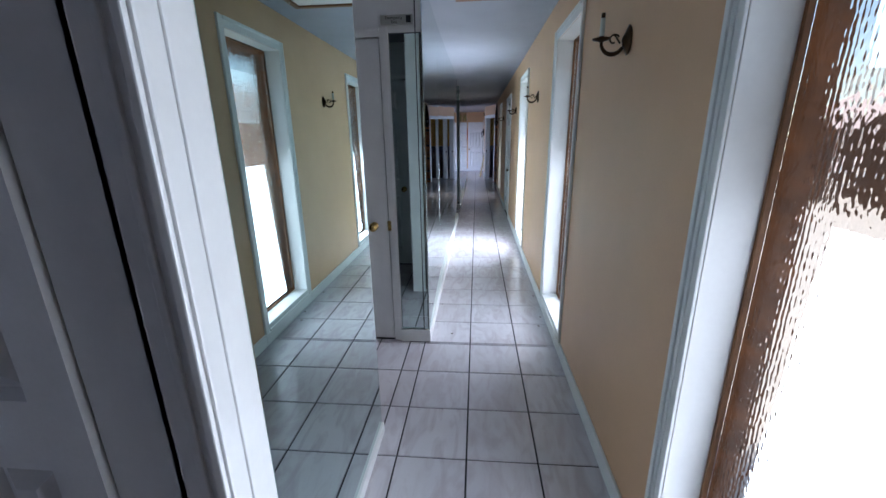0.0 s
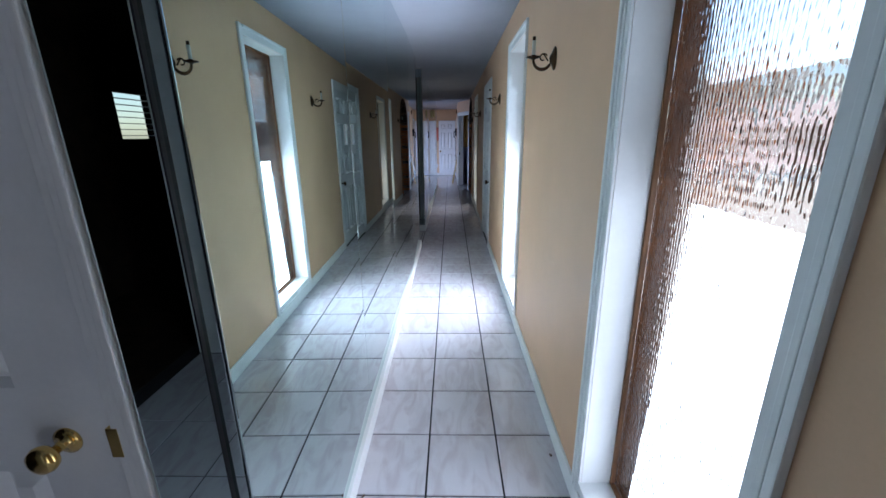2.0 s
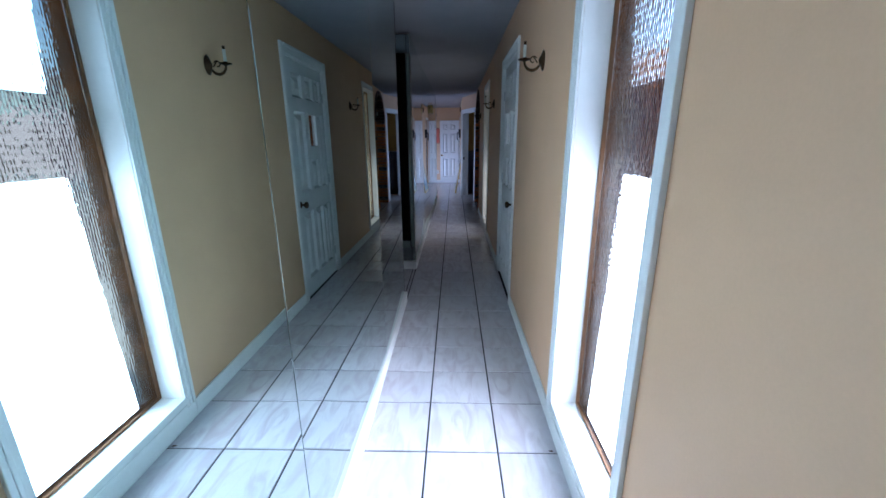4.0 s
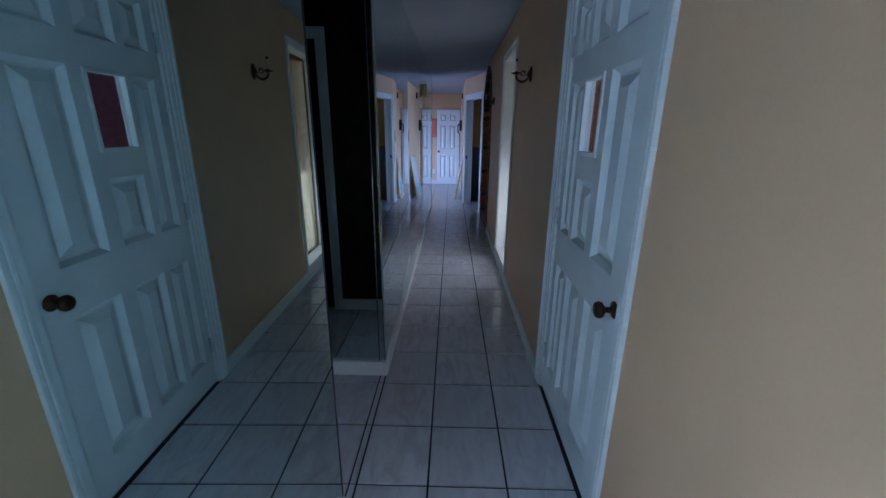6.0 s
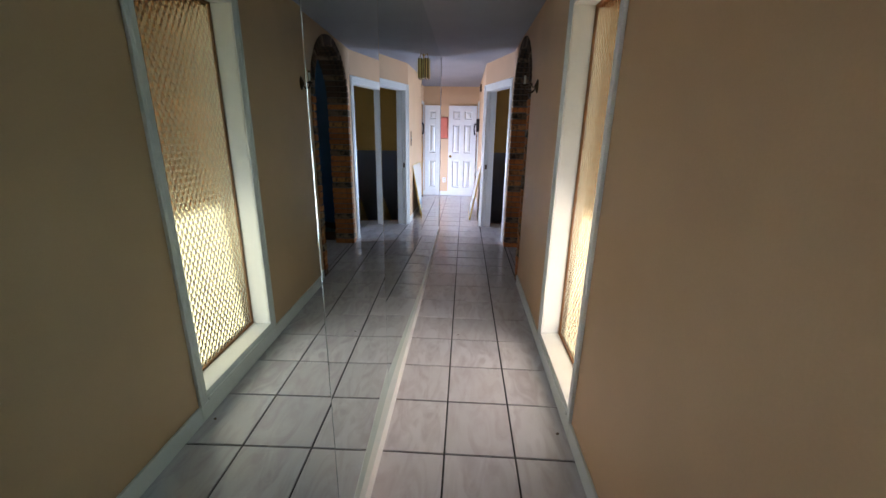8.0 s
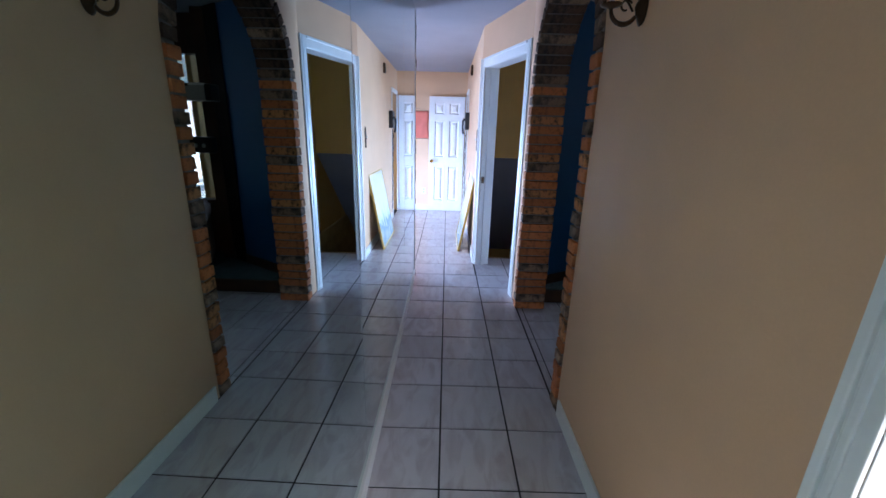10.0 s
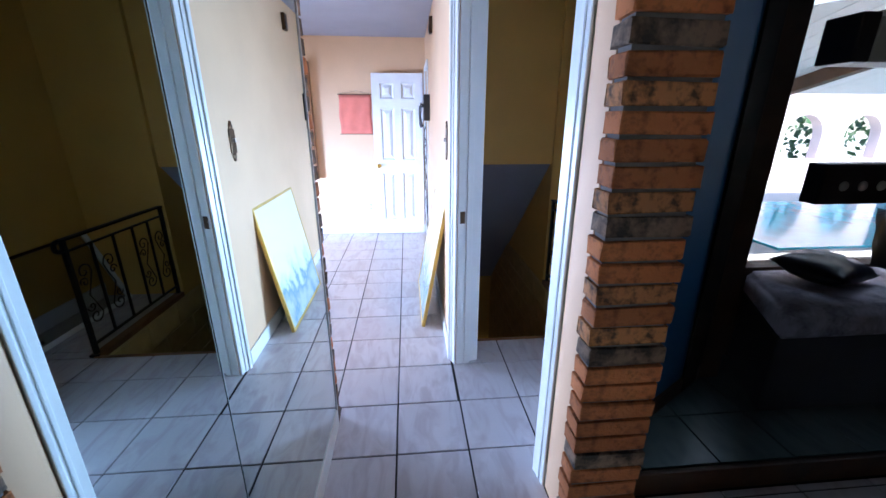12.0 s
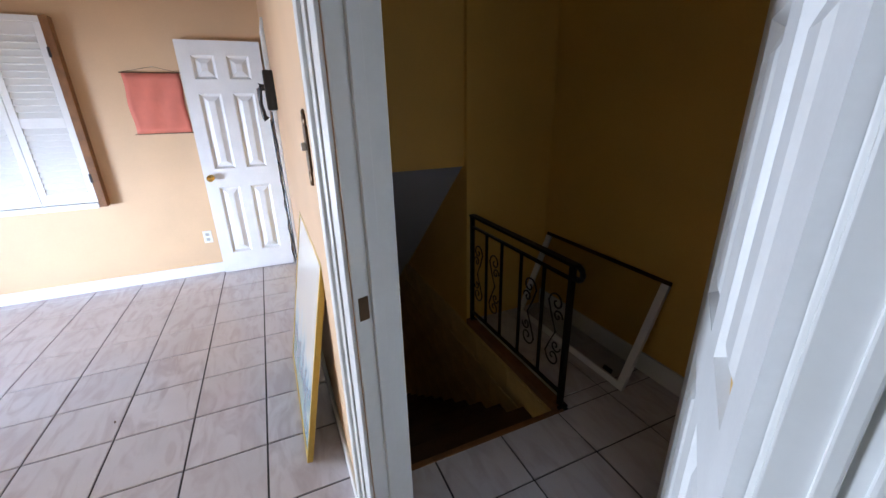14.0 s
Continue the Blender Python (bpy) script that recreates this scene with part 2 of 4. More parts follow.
def prism(bm, outline, depth, axis="x", at=0.0):
    """Extrudes a closed outline of two coordinates along an axis, from at to at + depth."""
    place = {"x": lambda u, v, d: (d, u, v), "y": lambda u, v, d: (u, d, v), "z": lambda u, v, d: (u, v, d)}[axis]
    a = [bm.verts.new(place(u, v, at)) for u, v in outline]
    b = [bm.verts.new(place(u, v, at + depth)) for u, v in outline]
    n = len(a)
    for i in range(n):
        bm.faces.new((a[i], a[(i + 1) % n], b[(i + 1) % n], b[i]))
    bm.faces.new(a[::-1])
    bm.faces.new(b)
    bmesh.ops.recalc_face_normals(bm, faces=bm.faces)
    return bm


def tube(bm, pts, r, seg=8, closed_ends=True):
    """A round bar along points; r is one radius or one for each point."""
    pts = [Vector(p) for p in pts]
    rs = r if isinstance(r, (list, tuple)) else [r] * len(pts)
    rings = []
    up = Vector((0, 0, 1))
    for i, p in enumerate(pts):
        d = (pts[min(i + 1, len(pts) - 1)] - pts[max(i - 1, 0)]).normalized()
        s = d.cross(up if abs(d.z) < 0.95 else Vector((1, 0, 0))).normalized()
        u = s.cross(d)
        rings.append([bm.verts.new(p + rs[i] * (math.cos(a) * s + math.sin(a) * u)) for a in [2 * math.pi * k / seg for k in range(seg)]])
    for a, b in zip(rings, rings[1:]):
        for k in range(seg):
            bm.faces.new((a[k], a[(k + 1) % seg], b[(k + 1) % seg], b[k]))
    if closed_ends:
        bm.faces.new(rings[0][::-1])
        bm.faces.new(rings[-1])
    bmesh.ops.recalc_face_normals(bm, faces=bm.faces)
    return bm


def lathe(bm, profile, m=Matrix(), seg=20):
    """Turns (radius, height) pairs round z, laid by the matrix m."""
    rings = [[bm.verts.new(m @ Vector((r * math.cos(a), r * math.sin(a), h))) for a in [2 * math.pi * k / seg for k in range(seg)]] for r, h in profile]
    for a, b in zip(rings, rings[1:]):
        for k in range(seg):
            bm.faces.new((a[k], a[(k + 1) % seg], b[(k + 1) % seg], b[k]))
    bm.faces.new(rings[0][::-1])
    bm.faces.new(rings[-1])
    return bm


def smooth(bm, on=True):
    for f in bm.faces:
        f.smooth = on
    return bm


def part(name, bm, mat, parent=None, label=""):
    me = bpy.data.meshes.new(name)
    bm.to_mesh(me)
    bm.free()
    me.materials.append(mat)
    ob = new(name, me)
    if parent is not None:
        ob.parent = parent
    return tagged(ob, label)


def thing(name, m, label, category, group="", kind=""):
    ob = new(name)
    ob.empty_display_size = 0.1
    ob.matrix_world = m
    return tagged(ob, label, category, group, kind)


def structure(name, bm, mat, label, category):
    return tagged(part(name, bm, mat), label, category, kind="structure")


# ---- plan ----
XR, XL, XL0, CZ = 0.60, -0.345, -0.49, 2.46
WT = 0.12
WIN = [(-0.77, 0.06), (1.47, 2.30), (3.87, 4.71), (8.77, 9.66)]
WZ0, WZ1, CAS = 0.09, 2.24, 0.065
DY0, DY1, DZ = 6.20, 7.22, 2.19
AY0, AY1, ASP, ATOP = 10.93, 12.31, 1.80, 2.43
Y0, YF = -2.6, 16.57

# east wall with its windows, door and arch
bm = bmesh.new()
y = Y0
for a, b in WIN[:3] + [(DY0, DY1)] + WIN[3:]:
    door = a == DY0
    lo, hi, top, bot = a + CAS, b - CAS, (DZ if door else WZ1) - CAS, 0.0 if door else WZ0 + 0.05
    box(bm, XR, XR + WT, y, lo, 0, CZ)
    box(bm, XR, XR + WT, lo, hi, top, CZ)
    if bot:
        box(bm, XR, XR + WT, lo, hi, -0.05, bot)
    y = hi
box(bm, XR, XR + WT, y, AY0, 0, CZ)
AM, AR = (AY0 + AY1) / 2, (AY1 - AY0) / 2


def arch_z(u):
    return ASP + (ATOP - ASP) * math.sqrt(max(0.0, 1 - u * u))


N = 28
for i in range(N):
    u0, u1 = -math.cos(math.pi * i / N), -math.cos(math.pi * (i + 1) / N)
    ya, yb = AM + u0 * AR, AM + u1 * AR
    prism(bm, [(ya, arch_z(u0)), (yb, arch_z(u1)), (yb, CZ), (ya, CZ)], 0.22, "x", XR)
box(bm, XR, XR + 0.22, AY1, 12.455, 0, CZ)
structure("wall_east", bm, CREAM, "cream painted corridor wall with tall windows and an arch", "wall")
structure("wall_east_outer", boxes((XR + WT + 0.003, XR + 0.25, Y0, WIN[0][0] + 0.04, 0, 2.6), *[(XR + WT + 0.003, XR + 0.25, a, b, 0, 2.6) for a, b in ((WIN[0][1] - 0.04, WIN[1][0] + 0.04), (WIN[1][1] - 0.04, WIN[2][0] + 0.04), (WIN[2][1] - 0.04, DY0 + 0.04), (DY1 - 0.04, WIN[3][0] + 0.04), (WIN[3][1] - 0.04, 10.75))],
          *[(XR + WT + 0.003, XR + 0.25, a + 0.04, b - 0.04, 2.16, 2.6) for a, b in WIN + [(DY0, DY1)]], *[(XR + WT + 0.003, XR + 0.25, a + 0.04, b - 0.04, -0.05, 0.1) for a, b in WIN]), EXTBRICK, "brown brick outer face of the corridor wall", "wall")

# diagonal wall with the stair doorway
DA, DB = Vector((0.612, 12.455, 0)), Vector((0.30, 13.45, 0))
dlen, dang = (DB - DA).length, math.degrees(math.atan2(DB.y - DA.y, DB.x - DA.x))
DM = pose(DA.x, DA.y, 0, 0, 0, dang)
DO0, DO1, DOZ = 0.07, dlen - 0.09, 2.08
ob = structure("wall_diagonal", boxes((0, DO0, -0.13, 0, 0, CZ), (DO1, dlen, -0.13, 0, 0, CZ), (DO0, DO1, -0.13, 0, DOZ, CZ)), CREAM, "cream diagonal wall round the stair doorway", "wall")
ob.matrix_world = DM

# room at the end
RD0, RD1 = 15.83, 16.50
structure("wall_east_end", boxes((0.30, 0.42, 13.46, RD0, 0, CZ), (0.30, 0.42, RD1, YF, 0, CZ), (0.30, 0.42, RD0, RD1, 2.06, CZ)), PEACH, "peach painted wall beside the stairwell", "wall")
SX0, SX1, SZ0, SZ1 = -2.62, -1.17, 0.80, 2.13
structure("wall_north", boxes((-4.3, SX0, YF, YF + 0.15, 0, CZ), (SX1, 0.42, YF, YF + 0.15, 0, CZ), (SX0, SX1, YF, YF + 0.15, 0, SZ0), (SX0, SX1, YF, YF + 0.15, SZ1, CZ)), PEACH, "peach painted end wall with a shuttered window", "wall")
# unseen wall; its low opening is added for the west lamps
structure("wall_west_room", boxes((-4.42, -4.3, 13.1, 13.4, 0, CZ), (-4.42, -4.3, 16.4, YF + 0.15, 0, CZ), (-4.42, -4.3, 13.4, 16.4, 1.15, CZ)), PEACH, "unseen peach wall with an opening added for light", "wall")
structure("wall_south_room", boxes((-4.42, -0.50, 12.90, 13.02, 0, CZ)), PEACH, "peach wall closing the end room", "wall")

# west wall: blocks behind the mirrors
structure("wall_west_first", boxes((-0.62, XL0 - 0.006, -0.43, 0.655, 0, CZ)), WHITE, "white wall end behind the first mirror", "wall")
structure("wall_recess_door", boxes((XL - 0.27, XL - 0.004, 1.635, 1.75, 0, CZ), (-1.30, XL - 0.27, 1.635, 1.75, 2.12, CZ), (-1.62, -1.30, 1.635, 1.75, 0, CZ)), WHITE, "white wall round the closet door", "wall")
structure("wall_west_middle", boxes((-0.50, XL - 0.045, 1.75, 6.27, 0, CZ)), WHITE, "wall behind the long mirror", "wall")
structure("wall_recess_dark", boxes((XL - 0.37, XL - 0.004, 7.232, 7.34, 0, CZ), (-1.50, XL - 0.37, 7.232, 7.34, 2.10, CZ), (-1.75, -1.50, 7.232, 7.34, 0, CZ)), WHITE, "wall round the dark open doorway", "wall")
structure("wall_west_last", boxes((-0.50, XL - 0.045, 7.34, 12.90, 0, CZ)), WHITE, "wall behind the last mirrors", "wall")
# lack of light in these rooms is painted as near-black surfaces
structure("wall_dark_rooms", boxes((-3.3, -1.62, 1.635, 1.75, 0, CZ), (-3.3, -3.2, -2.6, -2.2, 0, CZ), (-3.3, -3.2, -1.72, 1.75, 0, CZ), (-3.3, -3.2, -2.2, -1.72, 0, 1.5), (-3.3, -3.2, -2.2, -1.72, 1.95, CZ), (-3.3, -1.75, Y0 - 0.12, Y0, 0, CZ), (-3.3, -0.50, 6.15, 6.27, 0, CZ), (-3.3, -3.2, 6.15, 9.4, 0, CZ), (-3.3, -0.50, 9.3, 9.4, 0, CZ), (-3.3, -1.75, 7.232, 7.34, 0, CZ)), DARKWALL, "walls of the unlit side rooms, darkness painted near-black", "wall")
structure("floor_dark_rooms", boxes((-3.3, -1.87, Y0 - 0.12, 1.75, -0.1, -0.004), (-3.3, -1.87, 6.15, 9.4, -0.1, -0.004)), DARKWALL, "floor of the unlit side rooms, darkness painted near-black", "floor")
structure("ceiling_dark_rooms", boxes((-3.3, -1.87, Y0 - 0.12, 1.75, CZ, CZ + 0.1), (-3.3, -1.87, 6.15, 9.4, CZ, CZ + 0.1)), DARKWALL, "ceiling of the unlit side rooms, darkness painted near-black", "ceiling")
jal = thing("window_5", pose(-3.25, -1.96, 0), "small louvred window in an unlit room", "window", kind="structure")
for k in range(7):
    part("slat", boxes((-0.03, 0.03, -0.24, 0.24, 1.53 + k * 0.06, 1.536 + k * 0.06)), WHITE, jal)
# unseen closing walls; grey keeps their bounce light dim and neutral
structure("wall_start", boxes((-1.75, 0.75, Y0 - 0.12, Y0, 0, CZ), (-1.75, -1.63, Y0, -0.3, 0, CZ), (-1.63, -1.45, -0.40, -0.3, 0, CZ), (-1.45, -0.62, -0.40, -0.3, 2.12, CZ)), SHADECEIL, "unseen closing walls round the corridor start, grey to dim their bounce", "wall")

structure("ceiling", boxes((-1.87, 0.84, Y0 - 0.12, 13.0, CZ, CZ + 0.1), (-4.42, 2.2, 13.0, YF + 0.15, CZ, CZ + 0.1), (0.84, 2.2, 12.3, 13.0, CZ, CZ + 0.1)), SHADECEIL, "white ceiling, greyed for shade", "ceiling")

# ---- mirrors ----
def mirror_run(name, m, cuts, z0, z1, label, sunk=()):
    """Upright mirror sheets side by side; local x along the wall, local -y outwards."""
    run = thing(name, m, label, "wall mirror", "corridor mirrors")
    part("backing", boxes((cuts[0], cuts[-1], 0.036 if sunk else 0.001, 0.040 if sunk else 0.004, z0, z1 + 0.006)), PLASTIC, run, "dark board behind the sheets")
    for k, (a, b) in enumerate(zip(cuts, cuts[1:])):
        ra, rb = sunk[k:k + 2] if sunk else (0.0, 0.0)
        w = (b - a) / 2 - 0.0022
        ob = part("mirror_panel", boxes((-w, w, -0.005, 0.0, z0, z1), bev=0.0015), MIRROR, run)
        ob.matrix_basis = pose((a + b) / 2, (ra + rb) / 2, 0, 0, 0, math.degrees(math.atan2(rb - ra, b - a)))
    return run


MZ0, MZ1 = 0.095, CZ - 0.012
mirror_run("wall_mirror", pose(XL0, -0.31, 0, 0, 0, 90), [0.0, 0.965], 0.06, MZ1, "tall tinted mirror covering the first stretch of wall")
mirror_run("wall_mirror", pose(XL, 1.615, 0, 0, 0, 90), [0.0, 1.13, 2.28, 3.57, 4.655], MZ0, MZ1, "row of tinted mirror sheets above a white skirting", (0.0, 0.015, 0.016, 0.002, 0.018))
mirror_run("wall_mirror", pose(XL, 7.215, 0, 0, 0, 90), [0.0, 0.85, 1.75, 3.25, 4.735, 5.685], MZ0, MZ1, "row of tinted mirror sheets above a white skirting", (0.0, 0.012, 0.030, 0.004, 0.0, 0.0))
mirror_run("wall_mirror", pose(-0.553, 1.630, 0, 0, 0, 0), [0.0, 0.203], MZ0, 2.12, "narrow mirror strip beside the closet door")
mirror_run("wall_mirror", pose(-0.706, 7.227, 0, 0, 0, 0), [0.0, 0.356], MZ0, MZ1, "narrow mirror strip beside the dark doorway")

# ---- trim ----
def skirting(name, segs, mat=WHITE, label="white moulded skirting board"):
    bm = bmesh.new()
    for s in segs:
        box(bm, *s, bev=0.004)
    return structure(name, bm, mat, label, "baseboard")


BH = 0.095
ye = [Y0] + [v for a, b in WIN[:3] + [(DY0, DY1)] + WIN[3:] for v in (a, b)] + [AY0 - 0.03]
skirting("baseboard_east", [(XR - 0.013, XR, a + 0.002, b - 0.002, 0, BH) for a, b in zip(ye[::2], ye[1::2])])
skirting("baseboard_under_windows", [(XR - 0.013, XR, a, b, 0, WZ0 - 0.002) for a, b in WIN])
skirting("baseboard_west", [(XL - 0.043, XL + 0.012, 1.62, 6.275, 0, BH), (XL - 0.043, XL + 0.012, 7.22, 12.89, 0, BH), (XL0 - 0.005, XL0 + 0.018, -0.31, 0.655, 0, 0.06),
                            (-0.56, XL + 0.010, 1.600, 1.619, 0, BH), (-0.71, XL + 0.010, 7.198, 7.219, 0, BH)])
skirting("baseboard_end_room", [(0.286, 0.30, 13.47, RD0 - 0.06, 0, 0.1), (-4.3, 0.29, YF - 0.014, YF, 0, 0.1)])
ob = skirting("baseboard_diagonal", [(0.0, 0.03, 0.0, 0.012, 0, 0.12), (dlen - 0.02, dlen, 0.0, 0.012, 0, 0.12)])
ob.matrix_world = DM
skirting("baseboard_stairs", [(1.985, 2.0, 13.3, 14.66, 0, 0.12)])


def casing(parent, w, h, z0=0.0, width=CAS, four=False, depth=0.018, mat=WHITE):
    """Moulded casing round an opening in the local xz plane, proud towards -y; w, h are the outer size."""
    def strip(x0, x1, za, zb, upright):
        bm = boxes((x0, x1, -depth * 0.55, 0, za, zb), bev=0.003)
        if upright:
            out = x0 if x0 <= 0.001 else x1 - 0.02
            box(bm, out, out + 0.02, -depth, -0.002, za, zb, bev=0.004)
            mid = (x0 + x1) / 2
            box(bm, mid - 0.008, mid + 0.008, -depth * 0.8, -0.002, za, zb, bev=0.003)
        else:
            e = zb - 0.02 if za > 0.5 else za
            box(bm, x0, x1, -depth, -0.002, e, e + 0.02, bev=0.004)
        return bm
    part("casing", strip(0, width, z0, h, True), mat, parent)
    part("casing", strip(w - width, w, z0, h, True), mat, parent)
    part("casing", strip(width, w - width, h - width, h, False), mat, parent)
    if four:
        part("casing", strip(width, w - width, z0, z0 + width * 0.8, False), mat, parent)


# ---- windows of the corridor ----
def corridor_window(i, a, b):
    """Faces -x: local x runs along world -y, local -y along world -x."""
    w = b - a
    win = thing("window_%d" % i, pose(XR, b, 0, 0, 0, -90), "tall white-cased window of rippled glass with a bright sill", "window", kind="structure")
    casing(win, w, WZ1, WZ0, four=True)
    i0, i1, zt, zb = CAS - 0.012, w - CAS + 0.012, WZ1 - CAS + 0.012, WZ0 + 0.045
    part("jamb", boxes((i0 - 0.004, i0 + 0.014, 0.0, 0.14, zb, zt), bev=0.002), WHITE, win)
    part("jamb", boxes((i1 - 0.014, i1 + 0.004, 0.0, 0.14, zb, zt), bev=0.002), WHITE, win)
    part("head", boxes((i0, i1, 0.001, 0.14, zt - 0.014, zt + 0.004), bev=0.002), WHITE, win)
    part("window_sill", boxes((i0 - 0.003, i1 + 0.003, -0.012, 0.14, zb - 0.01, zb + 0.016), bev=0.004), WHITE, win)
    for x0, x1, za, zc in ((i0 + 0.014, i0 + 0.026, zb + 0.016, zt - 0.014), (i1 - 0.026, i1 - 0.014, zb + 0.016, zt - 0.014), (i0 + 0.026, i1 - 0.026, zt - 0.026, zt - 0.014), (i0 + 0.026, i1 - 0.026, zb + 0.016, zb + 0.028)):
        part("glazing_bead", boxes((x0, x1, 0.112, 0.128, za, zc), bev=0.002), MAPLE, win)
    pane = part("pane", boxes((i0 + 0.02, i1 - 0.02, 0.13, 0.136, zb + 0.02, zt - 0.02)), DIAMOND if a > 8 else RIPPLE, win, "rippled obscure glass")
    pane.visible_shadow = False
    return win


for i, (a, b) in enumerate(WIN):
    corridor_window(i + 1, a, b)


# ---- doors ----
def knob(parent, x, z, y0, mat=BRASS, out=-1):
    m = Matrix.Translation((x, y0, z)) @ Matrix.Rotation(radians(90 if out < 0 else -90), 4, "X")
    bm = lathe(bmesh.new(), [(0.0, 0), (0.030, 0), (0.030, 0.004), (0.022, 0.008), (0.011, 0.012), (0.010, 0.030), (0.016, 0.036), (0.027, 0.044), (0.030, 0.054), (0.026, 0.064), (0.015, 0.069), (0.001, 0.070)], m)
    part("knob", smooth(bm), mat, parent, "round metal door knob")


def hinge(parent, x, z, y):
    bm = tube(bmesh.new(), [(x, y, z - 0.045), (x, y, z + 0.045)], 0.006)
    box(bm, x - 0.016, x + 0.016, y + 0.002, y + 0.006, z - 0.043, z + 0.043)
    part("hinge", bm, STEEL, parent)


def panel_door(parent, x0, x1, h, panels, y0, thick=0.038, hole=None, name="door_leaf", z0=0.008, paint=DOORW):
    """A leaf in the local xz plane with its front at y0; panels are (x0, x1, z0, z1) fields sunk into it."""
    xs = sorted({x0, x1, *[v for p in panels for v in p[:2]]})
    zs = sorted({z0, h, *[v for p in panels for v in p[2:]]})
    bm = bmesh.new()

    def inside(x, z):
        return any(p[0] < x < p[1] and p[2] < z < p[3] for p in panels)
    for xa, xb in zip(xs, xs[1:]):
        run = None
        for za, zb in zip(zs, zs[1:]):
            if inside((xa + xb) / 2, (za + zb) / 2):
                if run:
                    box(bm, xa, xb, y0, y0 + thick, *run)
                run = None
            else:
                run = (run[0], zb) if run else (za, zb)
        if run:
            box(bm, xa, xb, y0, y0 + thick, *run)
    bmesh.ops.remove_doubles(bm, verts=bm.verts, dist=0.0005)
    leaf = part(name, bm, paint, parent)
    for p in panels:
        if hole and p == hole:
            continue
        px0, px1, pz0, pz1 = p
        pb = bmesh.new()
        # sloping moulding round a raised field
        o = [(px0, pz0), (px1, pz0), (px1, pz1), (px0, pz1)]
        rings = []
        kk = min(1.0, (px1 - px0) / 0.2)
        for inset, yy in ((0.0, y0 + 0.0005), (0.020 * kk, y0 + 0.022), (0.030 * kk, y0 + 0.022), (0.072 * kk, y0 + 0.002)):
            rings.append([pb.verts.new((u + (inset if u == px0 else -inset), yy, v + (inset if v == pz0 else -inset))) for u, v in o])
        for ra, rb in zip(rings, rings[1:]):
            for k in range(4):
                pb.faces.new((ra[k], ra[(k + 1) % 4], rb[(k + 1) % 4], rb[k]))
        pb.faces.new(rings[-1])
        box(pb, px0, px1, y0 + 0.0245, y0 + thick - 0.004, pz0, pz1)
        bmesh.ops.recalc_face_normals(pb, faces=pb.faces)
        part("panel", pb, paint, leaf)
    return leaf


def six_panels(x0, x1, h, stile=0.11, mid=0.11):
    w = (x1 - x0 - 2 * stile - mid) / 2
    cols = ((x0 + stile, x0 + stile + w), (x1 - stile - w, x1 - stile))
    return [(a, b, c, d) for a, b in cols for c, d in ((0.20, 0.20 + 0.31 * h), (0.49 * h, 0.80 * h), (0.855 * h, 0.945 * h))]


# glazed door of the east wall; local x along world -y
dw = DY1 - DY0
d = thing("door_1", pose(XR, DY1, 0, 0, 0, -90), "closed white panelled door with a small glass light", "door", kind="structure")
casing(d, dw, DZ, 0.0, width=0.075)
part("jamb", boxes((0.062, 0.088, 0.0, 0.115, 0, DZ - 0.064), bev=0.002), WHITE, d)
part("jamb", boxes((dw - 0.088, dw - 0.062, 0.0, 0.115, 0, DZ - 0.064), bev=0.002), WHITE, d)
part("head", boxes((0.09, dw - 0.09, 0.0, 0.115, DZ - 0.088, DZ - 0.064), bev=0.002), WHITE, d)
lx0, lx1 = 0.09, dw - 0.09
light = (DY1 - 6.885, DY1 - 6.695, 1.385, 1.675)
pan = [(lx0 + 0.06, lx0 + 0.20, 0.985, 1.685), light, (light[0], light[1], 0.985, 1.27), (0.60, 0.82, 0.985, 1.685)]
pan += [(a, b, 1.80, 2.0) for a, b in ((lx0 + 0.06, lx0 + 0.20), light[:2], (0.60, 0.82))]
pan += [(a, b, 0.17, 0.80) for a, b in ((lx0 + 0.06, lx0 + 0.20), light[:2], (0.60, 0.82))]
panel_door(d, lx0, lx1, DZ - 0.09, pan, 0.012, hole=light)
pane = part("pane", boxes((light[0] - 0.002, light[1] + 0.002, 0.028, 0.034, light[2] - 0.002, light[3] + 0.002)), CLEAR, d, "small clear glass light")
pane.visible_shadow = False
for x0, x1, za, zb in ((light[0] - 0.012, light[0] + 0.004, light[2] - 0.012, light[3] + 0.012), (light[1] - 0.004, light[1] + 0.012, light[2] - 0.012, light[3] + 0.012), (light[0], light[1], light[3] - 0.004, light[3] + 0.012), (light[0], light[1], light[2] - 0.012, light[2] + 0.004)):
    part("glazing_bead", boxes((x0, x1, 0.004, 0.028, za, zb), bev=0.003), WHITE, d)
knob(d, dw - 0.135, 0.885, 0.012, BRONZE)
for z in (0.25, 1.05, 1.85):
    hinge(d, 0.089, z, 0.006)

# closet door of the first recess; faces -y
d = thing("door_2", pose(-1.345, 1.632, 0), "closed white six-panel closet door with a brass knob", "door", kind="structure")
casing(d, 0.79, 2.16, 0.0, width=0.055)
narrow = [(a, b, c, e) for a, b in ((0.165, 0.29), (0.425, 0.55)) for c, e in ((0.19, 0.81), (1.02, 1.65), (1.79, 1.98))]
panel_door(d, 0.07, 0.725, 2.10, narrow, 0.004)
knob(d, 0.625, 0.895, 0.004)
for z in (0.25, 1.05, 1.85):
    part("hinge_leaf", boxes((0.060, 0.074, -0.004, 0.006, z - 0.045, z + 0.045), bev=0.002), BRASS, d)
part("latch_plate", boxes((0.724, 0.748, -0.011, 0.002, 0.865, 0.935), bev=0.001), BRASS, d)

